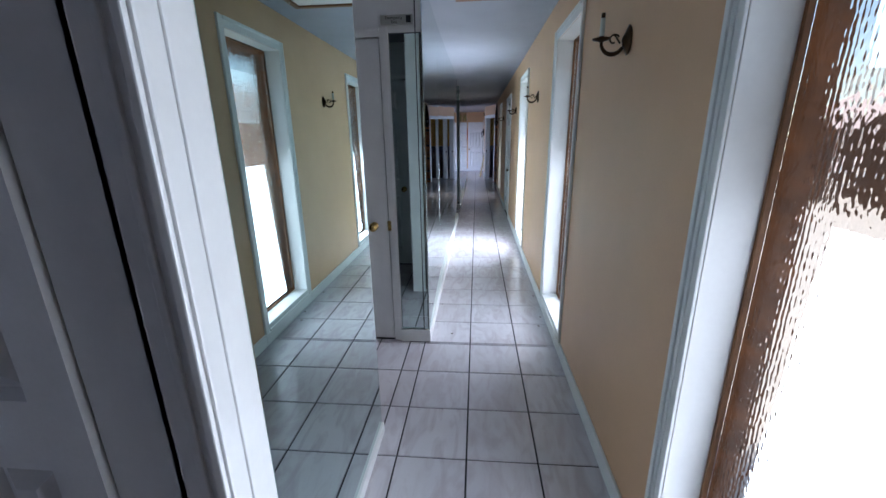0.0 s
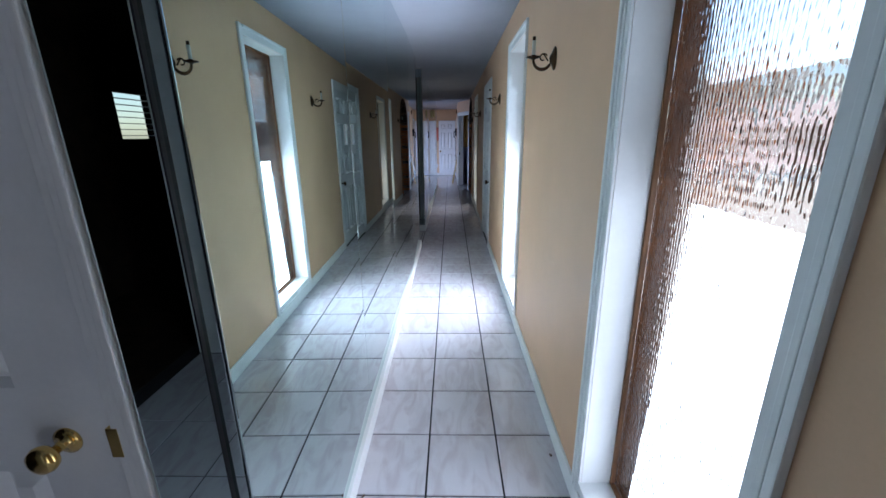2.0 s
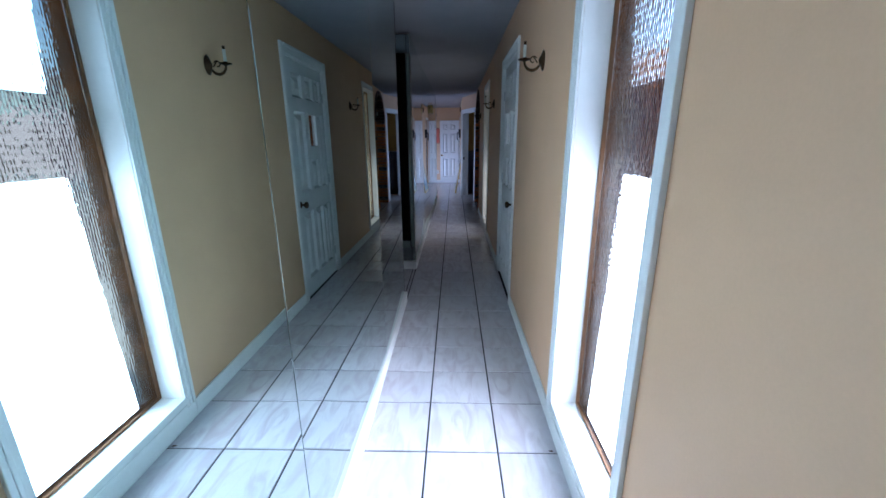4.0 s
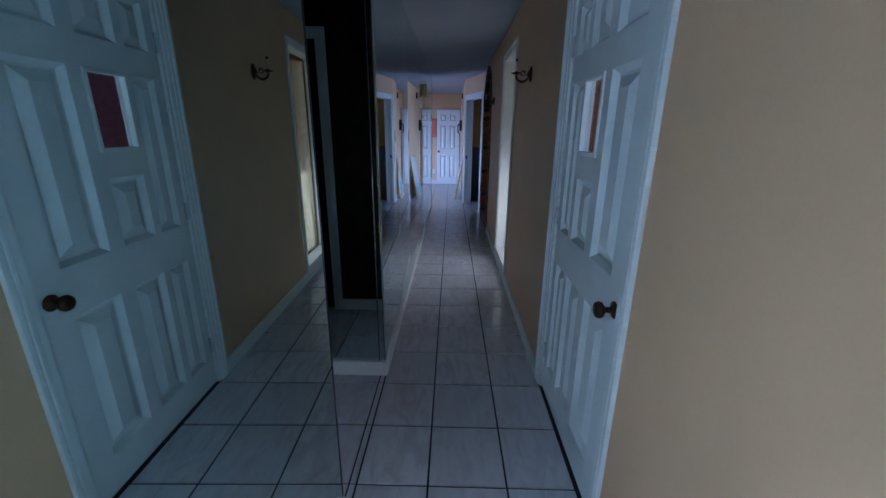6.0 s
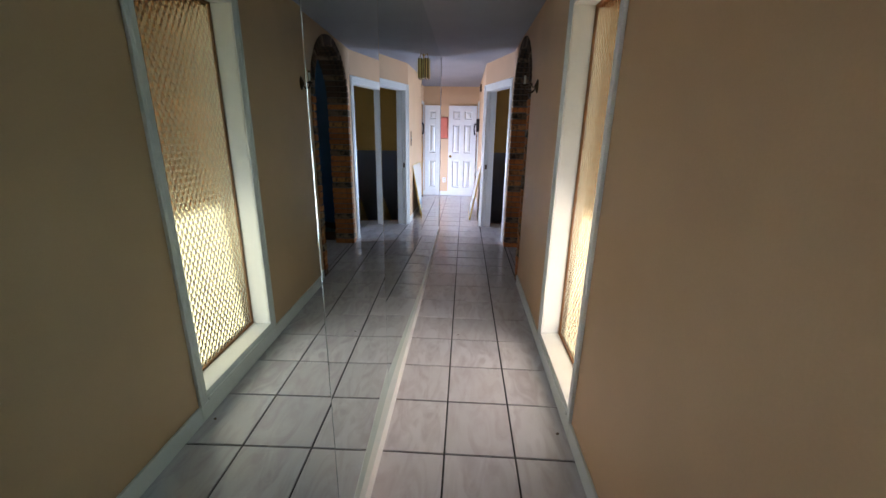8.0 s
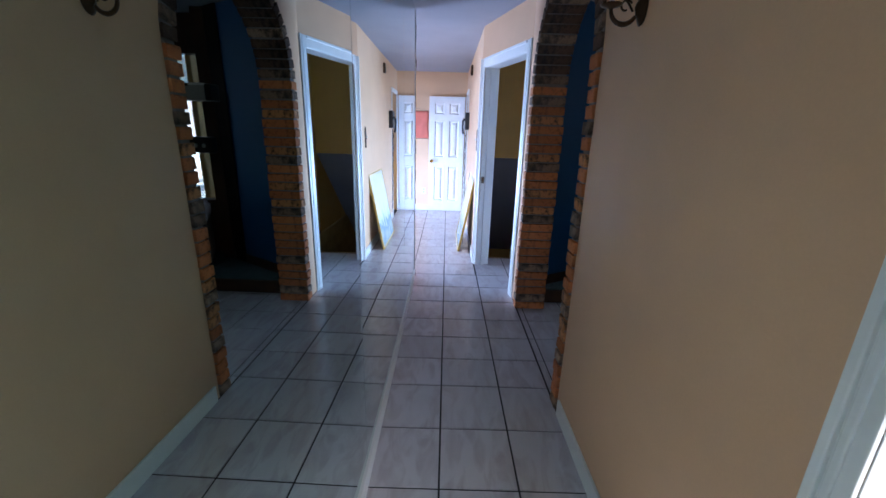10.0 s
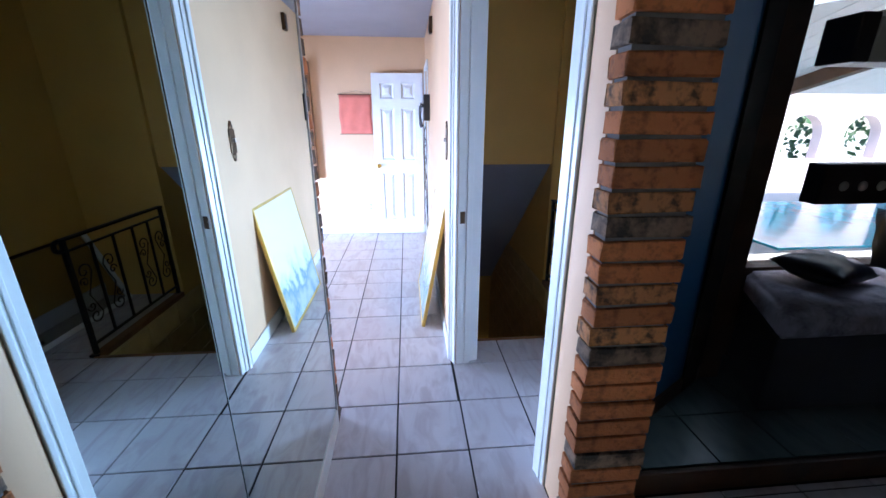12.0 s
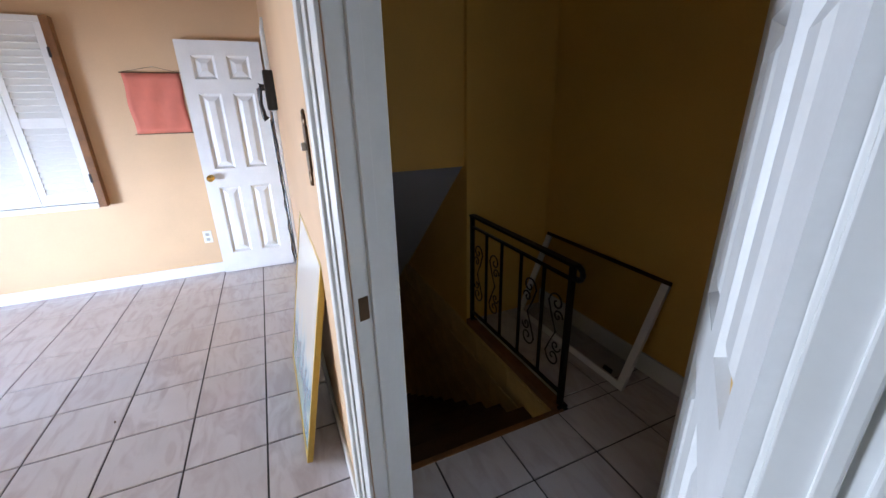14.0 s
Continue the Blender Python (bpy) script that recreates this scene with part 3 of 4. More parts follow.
# door beside the start of the corridor; faces -y
d = thing("door_3", pose(-1.47, -0.432, 0), "closed white panelled door in a moulded frame", "door", kind="structure")
casing(d, 0.98, 2.18, 0.0, width=0.10, depth=0.03)
part("corner_board", boxes((0.967, 0.988, -0.02, 0.118, 0, CZ - 0.01), bev=0.004), WHITE, d)
part("corner_board", boxes((0.986, 0.994, 0.03, 0.11, 0, CZ - 0.01), bev=0.004), WHITE, d)
part("stop", boxes((0.70, 0.878, 0.002, 0.03, 0, 2.07), bev=0.004), WHITE, d)
panel_door(d, 0.02, 0.692, 2.06, six_panels(0.02, 0.692, 2.06), -0.012)
knob(d, 0.09, 0.92, -0.012)

back = thing("door_9", pose(-0.70, -0.205, 0, 0, 0, 180), "back of a closed white six-panel door facing the closet", "door", kind="structure")
casing(back, 0.80, 2.16, 0.0, width=0.06)
panel_door(back, 0.06, 0.74, 2.09, six_panels(0.06, 0.74, 2.09, 0.12, 0.12), 0.006)
knob(back, 0.13, 0.92, 0.006)
structure("wall_door_back", boxes((-1.75, -1.44, -0.29, -0.206, 0, CZ), (-0.76, -0.62, -0.29, -0.206, 0, CZ), (-1.44, -0.76, -0.29, -0.206, 2.10, CZ)), WHITE, "white wall round the back of the first door", "wall")

# dark doorway of the second recess with its door swung inwards
d = thing("door_4", pose(-1.50, 7.226, 0), "open doorway in white casing leading to a dark room", "door", kind="structure")
casing(d, 0.795, 2.16, 0.0, width=0.07)
part("jamb", boxes((0.712, 0.73, 0.004, 0.115, 0, 2.09), bev=0.002), WHITE, d)
part("jamb", boxes((0.052, 0.07, 0.004, 0.115, 0, 2.09), bev=0.002), WHITE, d)
swing = thing("door_5", pose(-1.42, 7.36, 0, 0, 0, 78), "panelled door standing open into a dark room, its dimness painted dark blue", "door", kind="structure")
panel_door(swing, 0.0, 0.64, 2.06, six_panels(0.0, 0.64, 2.06), 0.0, paint=UNLITBLUE)
knob(swing, 0.57, 0.95, 0.0)

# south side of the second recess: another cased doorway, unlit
# unlit wall piece: its shade comes from the near-black colour
structure("wall_recess_south", boxes((-0.88, -0.505, 6.272, 6.30, 0, CZ), (-1.74, -0.88, 6.272, 6.30, 2.12, CZ)), DARKWALL, "wall beside the unlit recess doorway, its shade painted near-black", "wall")
skirting("baseboard_recess", [(-0.878, -0.505, 6.301, 6.314, 0, BH)])
d = thing("door_11", pose(-0.86, 6.302, 0, 0, 0, 180), "white cased doorway to another unlit room", "door", kind="structure")
casing(d, 0.86, 2.16, 0.0, width=0.075)

# stair doorway on the diagonal wall; local x along the wall, +y towards the corridor
d = thing("door_6", DM @ pose(dlen, 0, 0, 0, 0, 180), "open doorway to the stairs in moulded white casing", "door", kind="structure")
casing(d, dlen - 0.01, 2.16, 0.0, width=0.085, depth=0.022)
part("jamb", boxes((0.075, 0.095, 0.0, 0.15, 0, 2.09), bev=0.003), WHITE, d)
part("jamb", boxes((dlen - 0.09, dlen - 0.07, 0.0, 0.15, 0, 2.09), bev=0.003), WHITE, d)
part("head", boxes((0.09, dlen - 0.09, 0.0, 0.14, 2.07, 2.09), bev=0.003), WHITE, d)
part("stop", boxes((0.095, 0.108, 0.05, 0.085, 0, 2.07), bev=0.002), WHITE, d)
part("stop", boxes((dlen - 0.103, dlen - 0.09, 0.05, 0.085, 0, 2.07), bev=0.002), WHITE, d)
part("strike_plate", boxes((0.0945, 0.097, 0.012, 0.042, 0.93, 1.0)), BRONZE, d, "worn brass strike plate")

tip = Vector((0.655 + 0.76 * math.cos(radians(35)), 12.60 + 0.76 * math.sin(radians(35)), 0))
swing = thing("door_10", pose(tip.x, tip.y, 0, 0, 0, 215), "white panelled door standing open beside the stair landing", "door", kind="structure")
panel_door(swing, 0.0, 0.76, 2.05, six_panels(0.0, 0.76, 2.05), 0.0)

# doorway near the end corner with its door swung flat against the end wall
d = thing("door_7", pose(0.30, RD1, 0, 0, 0, -90), "white cased doorway to a dark room", "door", kind="structure")
casing(d, RD1 - RD0, 2.12, 0.0, width=0.06)
swing = thing("door_8", pose(-0.372, 16.50, 0, 0, 0, -2), "open white six-panel door lying back against the end wall", "door", kind="structure")
panel_door(swing, 0.0, 0.635, 2.05, six_panels(0.0, 0.635, 2.05, 0.10, 0.09), 0.0)
knob(swing, 0.055, 0.93, 0.0)

# ---- outside ----
structure("ground", boxes((0.85, 60, -40, 12.6, -0.25, -0.16), (2.2, 60, 12.6, 17.0, -0.25, -0.16), (0.85, 60, 17.0, 60, -0.25, -0.16), (-60, -4.45, -40, 60, -0.25, -0.16), (-4.45, 0.85, 17.0, 60, -0.25, -0.16)), CONCRETE, "pale concrete yard outside the windows", "ground")
fence = thing("fence", pose(8.5, 0, -0.16), "brown board fence across the yard", "fence")
for k in range(60):
    part("fence_board", boxes((0, 0.03, -10 + k * 0.34, -9.67 + k * 0.34, 0, 1.95 + 0.05 * math.sin(k * 2.3))), FENCE, fence)
part("rail", boxes((-0.05, 0, -10, 10.4, 1.5, 1.6)), FENCE, fence)

# ---- living room beyond the arch ----
LY = 13.15
structure("wall_living_blue", prism(bmesh.new(), [(0.825, 12.475), (1.69, 12.989), (1.69, 13.04), (0.825, 12.52)], 2.9, "z", 0.0), BLUE, "deep blue living room wall", "wall")
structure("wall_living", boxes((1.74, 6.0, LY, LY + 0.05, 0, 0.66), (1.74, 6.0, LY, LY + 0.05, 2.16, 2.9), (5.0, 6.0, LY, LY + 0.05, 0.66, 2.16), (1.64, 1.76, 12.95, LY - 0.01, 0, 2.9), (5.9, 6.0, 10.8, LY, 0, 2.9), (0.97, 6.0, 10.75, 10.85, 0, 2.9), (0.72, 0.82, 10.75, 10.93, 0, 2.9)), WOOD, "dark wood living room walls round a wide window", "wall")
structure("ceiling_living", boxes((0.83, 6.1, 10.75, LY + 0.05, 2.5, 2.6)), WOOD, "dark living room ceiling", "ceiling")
structure("floor_living_step", prism(bmesh.new(), [(0.84, 12.40), (6.0, 12.40), (6.0, LY), (1.75, 13.13), (0.84, 12.48)], 0.158, "z", -0.05), GROUT, "raised living room floor bed", "floor")
structure("baseboard_living", prism(bmesh.new(), [(0.83, 12.462), (1.635, 12.940), (1.635, 12.965), (0.83, 12.485)], 0.085, "z", 0.119), WOOD, "brown skirting under the blue wall", "baseboard")
structure("wall_living_panel", prism(bmesh.new(), [(1.46, 12.835), (1.638, 12.942), (1.638, 12.965), (1.46, 12.857)], 2.36, "z", 0.12), DARKWALL, "dark wooden panel between the blue wall and the window", "wall")
structure("trim_step", boxes((0.83, 6.0, 12.375, 12.40, 0.0, 0.112), bev=0.006), WOOD, "dark wooden step edge", "trim")

# ---- stairwell ----
structure("wall_stair_south", prism(bmesh.new(), [(0.75, 12.52), (2.05, 13.30), (2.05, 13.40), (0.72, 12.64)], CZ, "z", 0.0), OCHRE, "ochre wall behind the stair landing", "wall")
structure("wall_stair_east", boxes((2.0, 2.1, 13.30, 14.80, -0.1, CZ)), OCHRE, "ochre landing wall", "wall")
structure("wall_stair_north", boxes((1.34, 2.0, 14.66, 14.76, -2.6, CZ), (0.42, 1.34, 14.70, 14.80, 1.12, CZ), (0.42, 1.50, 16.9, 17.0, -2.6, 1.4), (1.345, 1.45, 14.76, 16.9, -0.03, 1.4)), OCHRE, "ochre wall above the stairs", "wall")
structure("wall_stair_west", boxes((0.425, 0.44, 13.46, 16.9, -2.6, 1.3)), OCHRE, "ochre stair side wall", "wall")
structure("wall_stair_block", boxes((1.33, 1.40, 13.68, 16.9, -2.6, -0.03)), BLOCK, "painted block wall under the railing", "wall")
bm = prism(bmesh.new(), [(14.72, 1.12), (16.9, -0.85), (16.9, -0.75), (14.72, 1.22)], 0.90, "x", 0.44)
structure("ceiling_stair_soffit", bm, SHADECEIL, "sloping white soffit over the lower stairs, greyed for shade", "ceiling")
stairs = thing("staircase", pose(0.44, 13.66, 0), "dark wooden stairs going down from the landing", "stairs", kind="structure")
for k in range(10):
    part("tread", boxes((0.0, 0.89, k * 0.25 - 0.03, k * 0.25 + 0.25, -0.215 - k * 0.18, -0.18 - k * 0.18), bev=0.006), WOOD, stairs)
    part("riser", boxes((0.0, 0.89, k * 0.25 + 0.22, k * 0.25 + 0.24, -0.36 - k * 0.18, -0.215 - k * 0.18)), WOOD, stairs)

# ---- brick lining of the arch and the mirror wall's end ----
BRICKS = (BRICK_A, BRICK_A, BRICK_C, BRICK_B, BRICK_A, BRICK_A)
BHT, JNT = 0.057, 0.012


def brick_mesh(w, d, h, mat, seed):
    """A worn brick: chipped corners and uneven faces, centred on its base."""
    rnd = random.Random(seed)
    bm = boxes((-w / 2, w / 2, -d / 2, d / 2, 0, h), bev=0.004)
    for v in bm.verts:
        v.co += Vector([rnd.uniform(-0.0022, 0.0022) for _ in range(3)])
    me = bpy.data.meshes.new("brick")
    bm.to_mesh(me)
    bm.free()
    me.materials.append(mat)
    return me


def pier(name, x0, x1, y0, y1, z1, label, seed, mats=BRICKS):
    """A stack of bricks with recessed mortar."""
    top = thing(name, pose((x0 + x1) / 2, (y0 + y1) / 2, 0), label, "brick pier")
    part("mortar", boxes((-(x1 - x0) / 2 + 0.012, (x1 - x0) / 2 - 0.012, -(y1 - y0) / 2 + 0.012, (y1 - y0) / 2 - 0.012, 0, z1)), MORTAR, top, "pale recessed mortar")
    kinds = [brick_mesh(x1 - x0, y1 - y0, BHT, m, seed + k) for k, m in enumerate(mats)]
    rnd = random.Random(seed)
    z = 0.004
    while z + BHT <= z1 + 0.01:
        ob = new("brick", kinds[rnd.randrange(len(kinds))])
        ob.parent = top
        ob.location = (rnd.uniform(-0.004, 0.004), rnd.uniform(-0.004, 0.004), z)
        ob.rotation_euler = (rnd.uniform(-0.012, 0.012), rnd.uniform(-0.012, 0.012), rnd.uniform(-0.02, 0.02) + (math.pi if rnd.random() < 0.5 else 0))
        z += BHT + JNT
    return top


pier("brick_pier", 0.585, 0.835, AY1 - 0.09, AY1 - 0.002, ASP, "rough orange and charred brick pier of the arch", 3)
pier("brick_pier", 0.585, 0.835, AY0 + 0.002, AY0 + 0.09, ASP, "rough orange and charred brick pier of the arch", 11)
ring = thing("brick_arch", pose(0.71, AM, ASP), "dark brick lining round the arch head", "brick arch")
ri, ro = AR - 0.09, AR - 0.002
ringkinds = [brick_mesh(0.25, 0.088, BHT, m, 40 + k) for k, m in enumerate((BRICK_D, BRICK_D, BRICK_B, BRICK_D))]
part("mortar", prism(bmesh.new(), [(ro * 0.985 * math.cos(a), (ATOP - ASP - 0.012) * math.sin(a)) for a in [math.pi * k / 24 for k in range(25)]] + [((ri + 0.012) * math.cos(a), (ATOP - ASP - 0.078) * math.sin(a)) for a in [math.pi * k / 24 for k in range(24, -1, -1)]], 0.22, "x", -0.11), MORTAR, ring)
nb = 26
for k in range(nb):
    a = math.pi * (k + 0.5) / nb
    ob = new("brick", ringkinds[(k * 5 + 2) % len(ringkinds)])
    ob.parent = ring
    ry, rz = (AR - 0.046), (ATOP - ASP - 0.046)
    ob.matrix_basis = Matrix.Translation((0, ry * math.cos(a), rz * math.sin(a))) @ Matrix.Rotation(math.atan2(rz * math.sin(a), ry * math.cos(a)), 4, "X") @ Matrix.Translation((0, 0, -BHT / 2))
# mostly dark bricks: this strip's shade is put into their colour
pier("brick_pier", -0.50, -0.338, 12.908, 12.965, CZ - 0.02, "brick strip on the end of the mirror wall, darkened for its shade", 23, (BRICK_B, BRICK_B, BRICK_A))
structure("trim_mirror_end", boxes((-0.346, -0.336, 12.895, 12.907, 0.0, CZ - 0.01), bev=0.002), STEEL, "thin metal edge of the last mirror", "trim")
structure("trim_first_mirror", boxes((XL0 - 0.004, XL0 + 0.003, 0.648, 0.662, 0.03, CZ - 0.01), bev=0.002), BRONZE, "thin metal edge of the first mirror", "trim")
structure("trim_middle_mirror", boxes((XL - 0.022, XL - 0.012, 6.268, 6.282, 0.095, CZ - 0.01), bev=0.002), BLACK, "thin metal edge of the long mirror", "trim")


# ---- wall sconces ----
def wall_sconce(y, z, first=None):
    m = pose(XR, y, z)
    if first:
        return copy_thing(first, m)
    s = thing("wall_sconce", m, "aged bronze candle sconce on the cream wall", "wall lamp", "sconces along the corridor")
    flat = Matrix.Rotation(radians(-90), 4, "Y")
    bm = lathe(bmesh.new(), [(0.0, 0), (0.030, 0), (0.033, 0.006), (0.026, 0.012), (0.014, 0.020), (0.008, 0.026), (0.0005, 0.030)], flat @ Matrix.Diagonal((1.7, 1, 1, 1)))
    part("backplate", smooth(bm), BRONZE, s)
    pts = [(-0.02 - 0.044 * (1 - math.cos(a)), 0, -0.005 - 0.045 * math.sin(a)) for a in [math.pi * k / 12 for k in range(13)]]
    bm = tube(bmesh.new(), pts, [0.009 - 0.003 * abs(k - 6) / 6 for k in range(13)])
    tube(bm, [(-0.06 + 0.022 * math.cos(a) * (1 - k / 20), 0, 0.002 + 0.022 * math.sin(a) * (1 - k / 20)) for k, a in enumerate([0.5 + 0.42 * k for k in range(12)])], 0.0035, 6)
    tube(bm, [(-0.035, 0, -0.012), (-0.052, 0, 0.012), (-0.060, 0, 0.02)], 0.0035, 6)
    part("arm", smooth(bm), BRONZE, s)
    at = Matrix.Translation((-0.108, 0, -0.002))
    part("drip_pan", smooth(lathe(bmesh.new(), [(0.004, -0.006), (0.012, 0.0), (0.034, 0.006), (0.036, 0.010), (0.012, 0.008), (0.011, 0.018), (0.001, 0.018)], at)), BRONZE, s)
    part("candle", smooth(lathe(bmesh.new(), [(0.0085, 0.016), (0.0088, 0.060), (0.0085, 0.082), (0.0005, 0.083)], at)), CANDLE, s, "white candle tube")
    part("socket", smooth(lathe(bmesh.new(), [(0.0075, 0.083), (0.0078, 0.100), (0.0005, 0.101)], at)), BRONZE, s)
    return s


first = wall_sconce(0.731, 1.86)
for y in (3.102, 5.331, 8.103, 10.601):
    wall_sconce(y, 1.86, first)

# ---- lantern on the mirror ----
lan = thing("wall_lantern", pose(XL, 10.62, 1.985), "small amber glass wall lantern in dark strips on the mirror", "wall lamp")
part("glass", boxes((0.004, 0.052, -0.05, 0.05, -0.075, 0.075), bev=0.012), AMBER, lan, "amber lamp glass")
for x in (0.014, 0.036):
    part("strip", boxes((x, x + 0.008, -0.053, 0.053, -0.078, 0.078), bev=0.002), BRONZE, lan)
part("backplate", boxes((0.0, 0.006, -0.03, 0.03, -0.05, 0.11), bev=0.002), BRASS, lan)
part("hook", tube(bmesh.new(), [(0.004, 0.0, 0.10), (0.03, 0, 0.115), (0.04, 0, 0.085)], 0.004), BRASS, lan)

# ---- sign over the closet door, ceiling hatch ----
sign = thing("exit_sign", pose(-0.495, 1.612, 2.195), "small dark emergency exit sign over the closet door", "sign")
part("plate", boxes((-0.10, 0.10, -0.004, 0.012, -0.026, 0.026), bev=0.002), GREYBOX, sign)


def lettering(text, parent, m, size, mat):
    cu = bpy.data.curves.new("lettering", "FONT")
    cu.body, cu.size, cu.extrude, cu.align_x = text, size, 0.0006, "CENTER"
    cu.materials.append(mat)
    ob = new("lettering", cu)
    ob.parent = parent
    ob.matrix_basis = m
    return ob


lettering("Emergency", sign, pose(-0.015, -0.0045, 0.002, 90), 0.024, PLASTIC)
lettering("Exit", sign, pose(-0.015, -0.0045, -0.021, 90), 0.024, PLASTIC)
part("symbol", boxes((0.06, 0.09, -0.005, -0.0035, -0.02, 0.02)), PLASTIC, sign)

hatch = thing("ceiling_hatch", pose(0.12, 1.75, CZ), "wood-framed hatch set in the ceiling", "hatch")
for x0, x1, y0, y1 in ((-0.28, -0.24, -0.45, 0.45), (0.24, 0.28, -0.45, 0.45), (-0.24, 0.24, -0.45, -0.41), (-0.24, 0.24, 0.41, 0.45)):
    part("frame", boxes((x0, x1, y0, y1, -0.016, 0.0), bev=0.004), MAPLE, hatch)
part("board", boxes((-0.238, 0.238, -0.408, 0.408, -0.005, 0.0)), WHITE, hatch)
part("screw", smooth(lathe(bmesh.new(), [(0.006, -0.019), (0.006, -0.016)], Matrix.Translation((0.26, 0.3, 0)))), STEEL, hatch)

# ---- end room: shuttered window ----
shut = thing("window_6", pose(SX1, YF, 0), "white louvred plantation shutters in a brown wooden frame", "window", kind="structure")
W4 = (SX1 - SX0) / 4
for x0, x1, z0, z1 in ((-4 * W4 - 0.05, -4 * W4, SZ0 - 0.02, SZ1 + 0.04), (0.0, 0.055, SZ0 - 0.04, SZ1 + 0.04)):
    part("frame", boxes((x0, x1, -0.075, 0.0, z0, z1), bev=0.004), MAPLE, shut, "brown wooden frame")
part("frame", boxes((-4 * W4, 0.0, -0.06, 0.0, SZ1, SZ1 + 0.04), bev=0.004), WHITE, shut)
part("window_sill", boxes((-4 * W4 - 0.03, 0.0, -0.085, 0.0, SZ0 - 0.045, SZ0), bev=0.006), WHITE, shut)
pane = part("pane", boxes((-4 * W4, 0, 0.10, 0.106, SZ0, SZ1)), CLEAR, shut)
pane.visible_shadow = False
SM = 1.435
slat_me = {}
for k in range(4):
    x1 = -k * W4 - 0.003
    x0 = -(k + 1) * W4 + 0.003
    bm = boxes((x0, x0 + 0.045, -0.060, -0.032, SZ0 + 0.004, SZ1 - 0.004), (x1 - 0.045, x1, -0.060, -0.032, SZ0 + 0.004, SZ1 - 0.004), bev=0.003)
    for za, zb in ((SZ0 + 0.004, SZ0 + 0.09), (SM - 0.035, SM + 0.035), (SZ1 - 0.09, SZ1 - 0.004)):
        box(bm, x0 + 0.045, x1 - 0.045, -0.060, -0.032, za, zb, bev=0.003)
    panel = part("shutter", bm, WHITE, shut)
    for za, zb, opened in ((SZ0 + 0.09, SM - 0.035, False), (SM + 0.035, SZ1 - 0.09, k == 2)):
        n = round((zb - za) / 0.047)
        for q in range(n):
            key = (round(x1 - x0, 3), opened)
            if key not in slat_me:
                b2 = boxes((-(x1 - x0) / 2 + 0.046, (x1 - x0) / 2 - 0.046, -0.029, 0.029, -0.0035, 0.0035), bev=0.002)
                me = bpy.data.meshes.new("slat")
                b2.to_mesh(me)
                b2.free()
                me.materials.append(WHITE)
                slat_me[key] = me
            ob = new("slat", slat_me[key])
            ob.parent = panel
            ob.location = ((x0 + x1) / 2, -0.046, za + (q + 0.5) * (zb - za) / n)
            ob.rotation_euler = (radians(8 if opened else 62), 0, 0)
    for z in (SZ0 + 0.2, SZ1 - 0.2):
        if k == 0:
            part("hinge", boxes((-0.006, 0.012, -0.079, -0.058, z - 0.035, z + 0.035), bev=0.002), PLASTIC, shut)

# ---- end room: wall things ----
ban = thing("cloth_hanging", pose(-0.59, YF, 1.80), "plain coral red cloth hanging from a thin rod", "wall hanging")
bm = bmesh.new()
grid = [[bm.verts.new((-0.20 + 0.40 * i / 12 + 0.006 * math.sin(j * 0.9), -0.012 - 0.004 * math.sin(i * 1.3 + j * 0.4), -0.47 * j / 10)) for j in range(11)] for i in range(13)]
for i in range(12):
    for j in range(10):
        bm.faces.new((grid[i][j], grid[i][j + 1], grid[i + 1][j + 1], grid[i + 1][j]))
cloth = part("cloth", smooth(bm), RED, ban)
cloth.modifiers.new("thick", "SOLIDIFY").thickness = 0.002
part("rod", tube(bmesh.new(), [(-0.21, -0.014, 0.004), (0.21, -0.014, 0.004)], 0.004, 6), WOOD, ban)
part("rod", tube(bmesh.new(), [(-0.21, -0.014, -0.474), (0.21, -0.014, -0.474)], 0.004, 6), WOOD, ban)
part("cord", tube(bmesh.new(), [(-0.2, -0.012, 0.006), (0.02, -0.006, 0.05), (0.2, -0.012, 0.006)], 0.0015, 5), PLASTIC, ban)
part("nail", tube(bmesh.new(), [(0.02, -0.012, 0.05), (0.02, 0, 0.05)], 0.003, 6), STEEL, ban)

soc = thing("wall_socket", pose(-0.46, YF, 0.37), "cream double wall socket", "socket")
part("plate", boxes((-0.036, 0.036, -0.006, 0, -0.058, 0.058), bev=0.002), WHITE, soc)
for z in (-0.024, 0.024):
    part("outlet", boxes((-0.016, 0.016, -0.0075, -0.004, z - 0.014, z + 0.014), bev=0.003), GREYBOX, soc)

# wall things on the east wall of the end room face -x
ph = thing("wall_telephone", pose(0.30, 15.62, 1.60), "black wall telephone with a long hanging cord", "telephone")
part("body", boxes((-0.065, 0.0, -0.10, 0.10, -0.11, 0.15), bev=0.01), PLASTIC, ph)
bm = tube(bmesh.new(), [(-0.085, -0.06, 0.06), (-0.10, -0.06, 0.03), (-0.105, -0.06, -0.06), (-0.095, -0.06, -0.15), (-0.08, -0.06, -0.17)], [0.022, 0.018, 0.014, 0.018, 0.024], 10)
part("handset", smooth(bm), PLASTIC, ph)
part("cradle", boxes((-0.085, -0.06, -0.085, -0.035, 0.02, 0.06), bev=0.004), PLASTIC, ph)
coil = [(-0.05 + 0.008 * math.cos(a * 9), 0.02 - 0.015 * a + 0.008 * math.sin(a * 9), -0.16 - 0.26 * a) for a in [k * 0.06 for k in range(72)]]
part("coil_cord", tube(bmesh.new(), coil, 0.0035, 5), PLASTIC, ph)
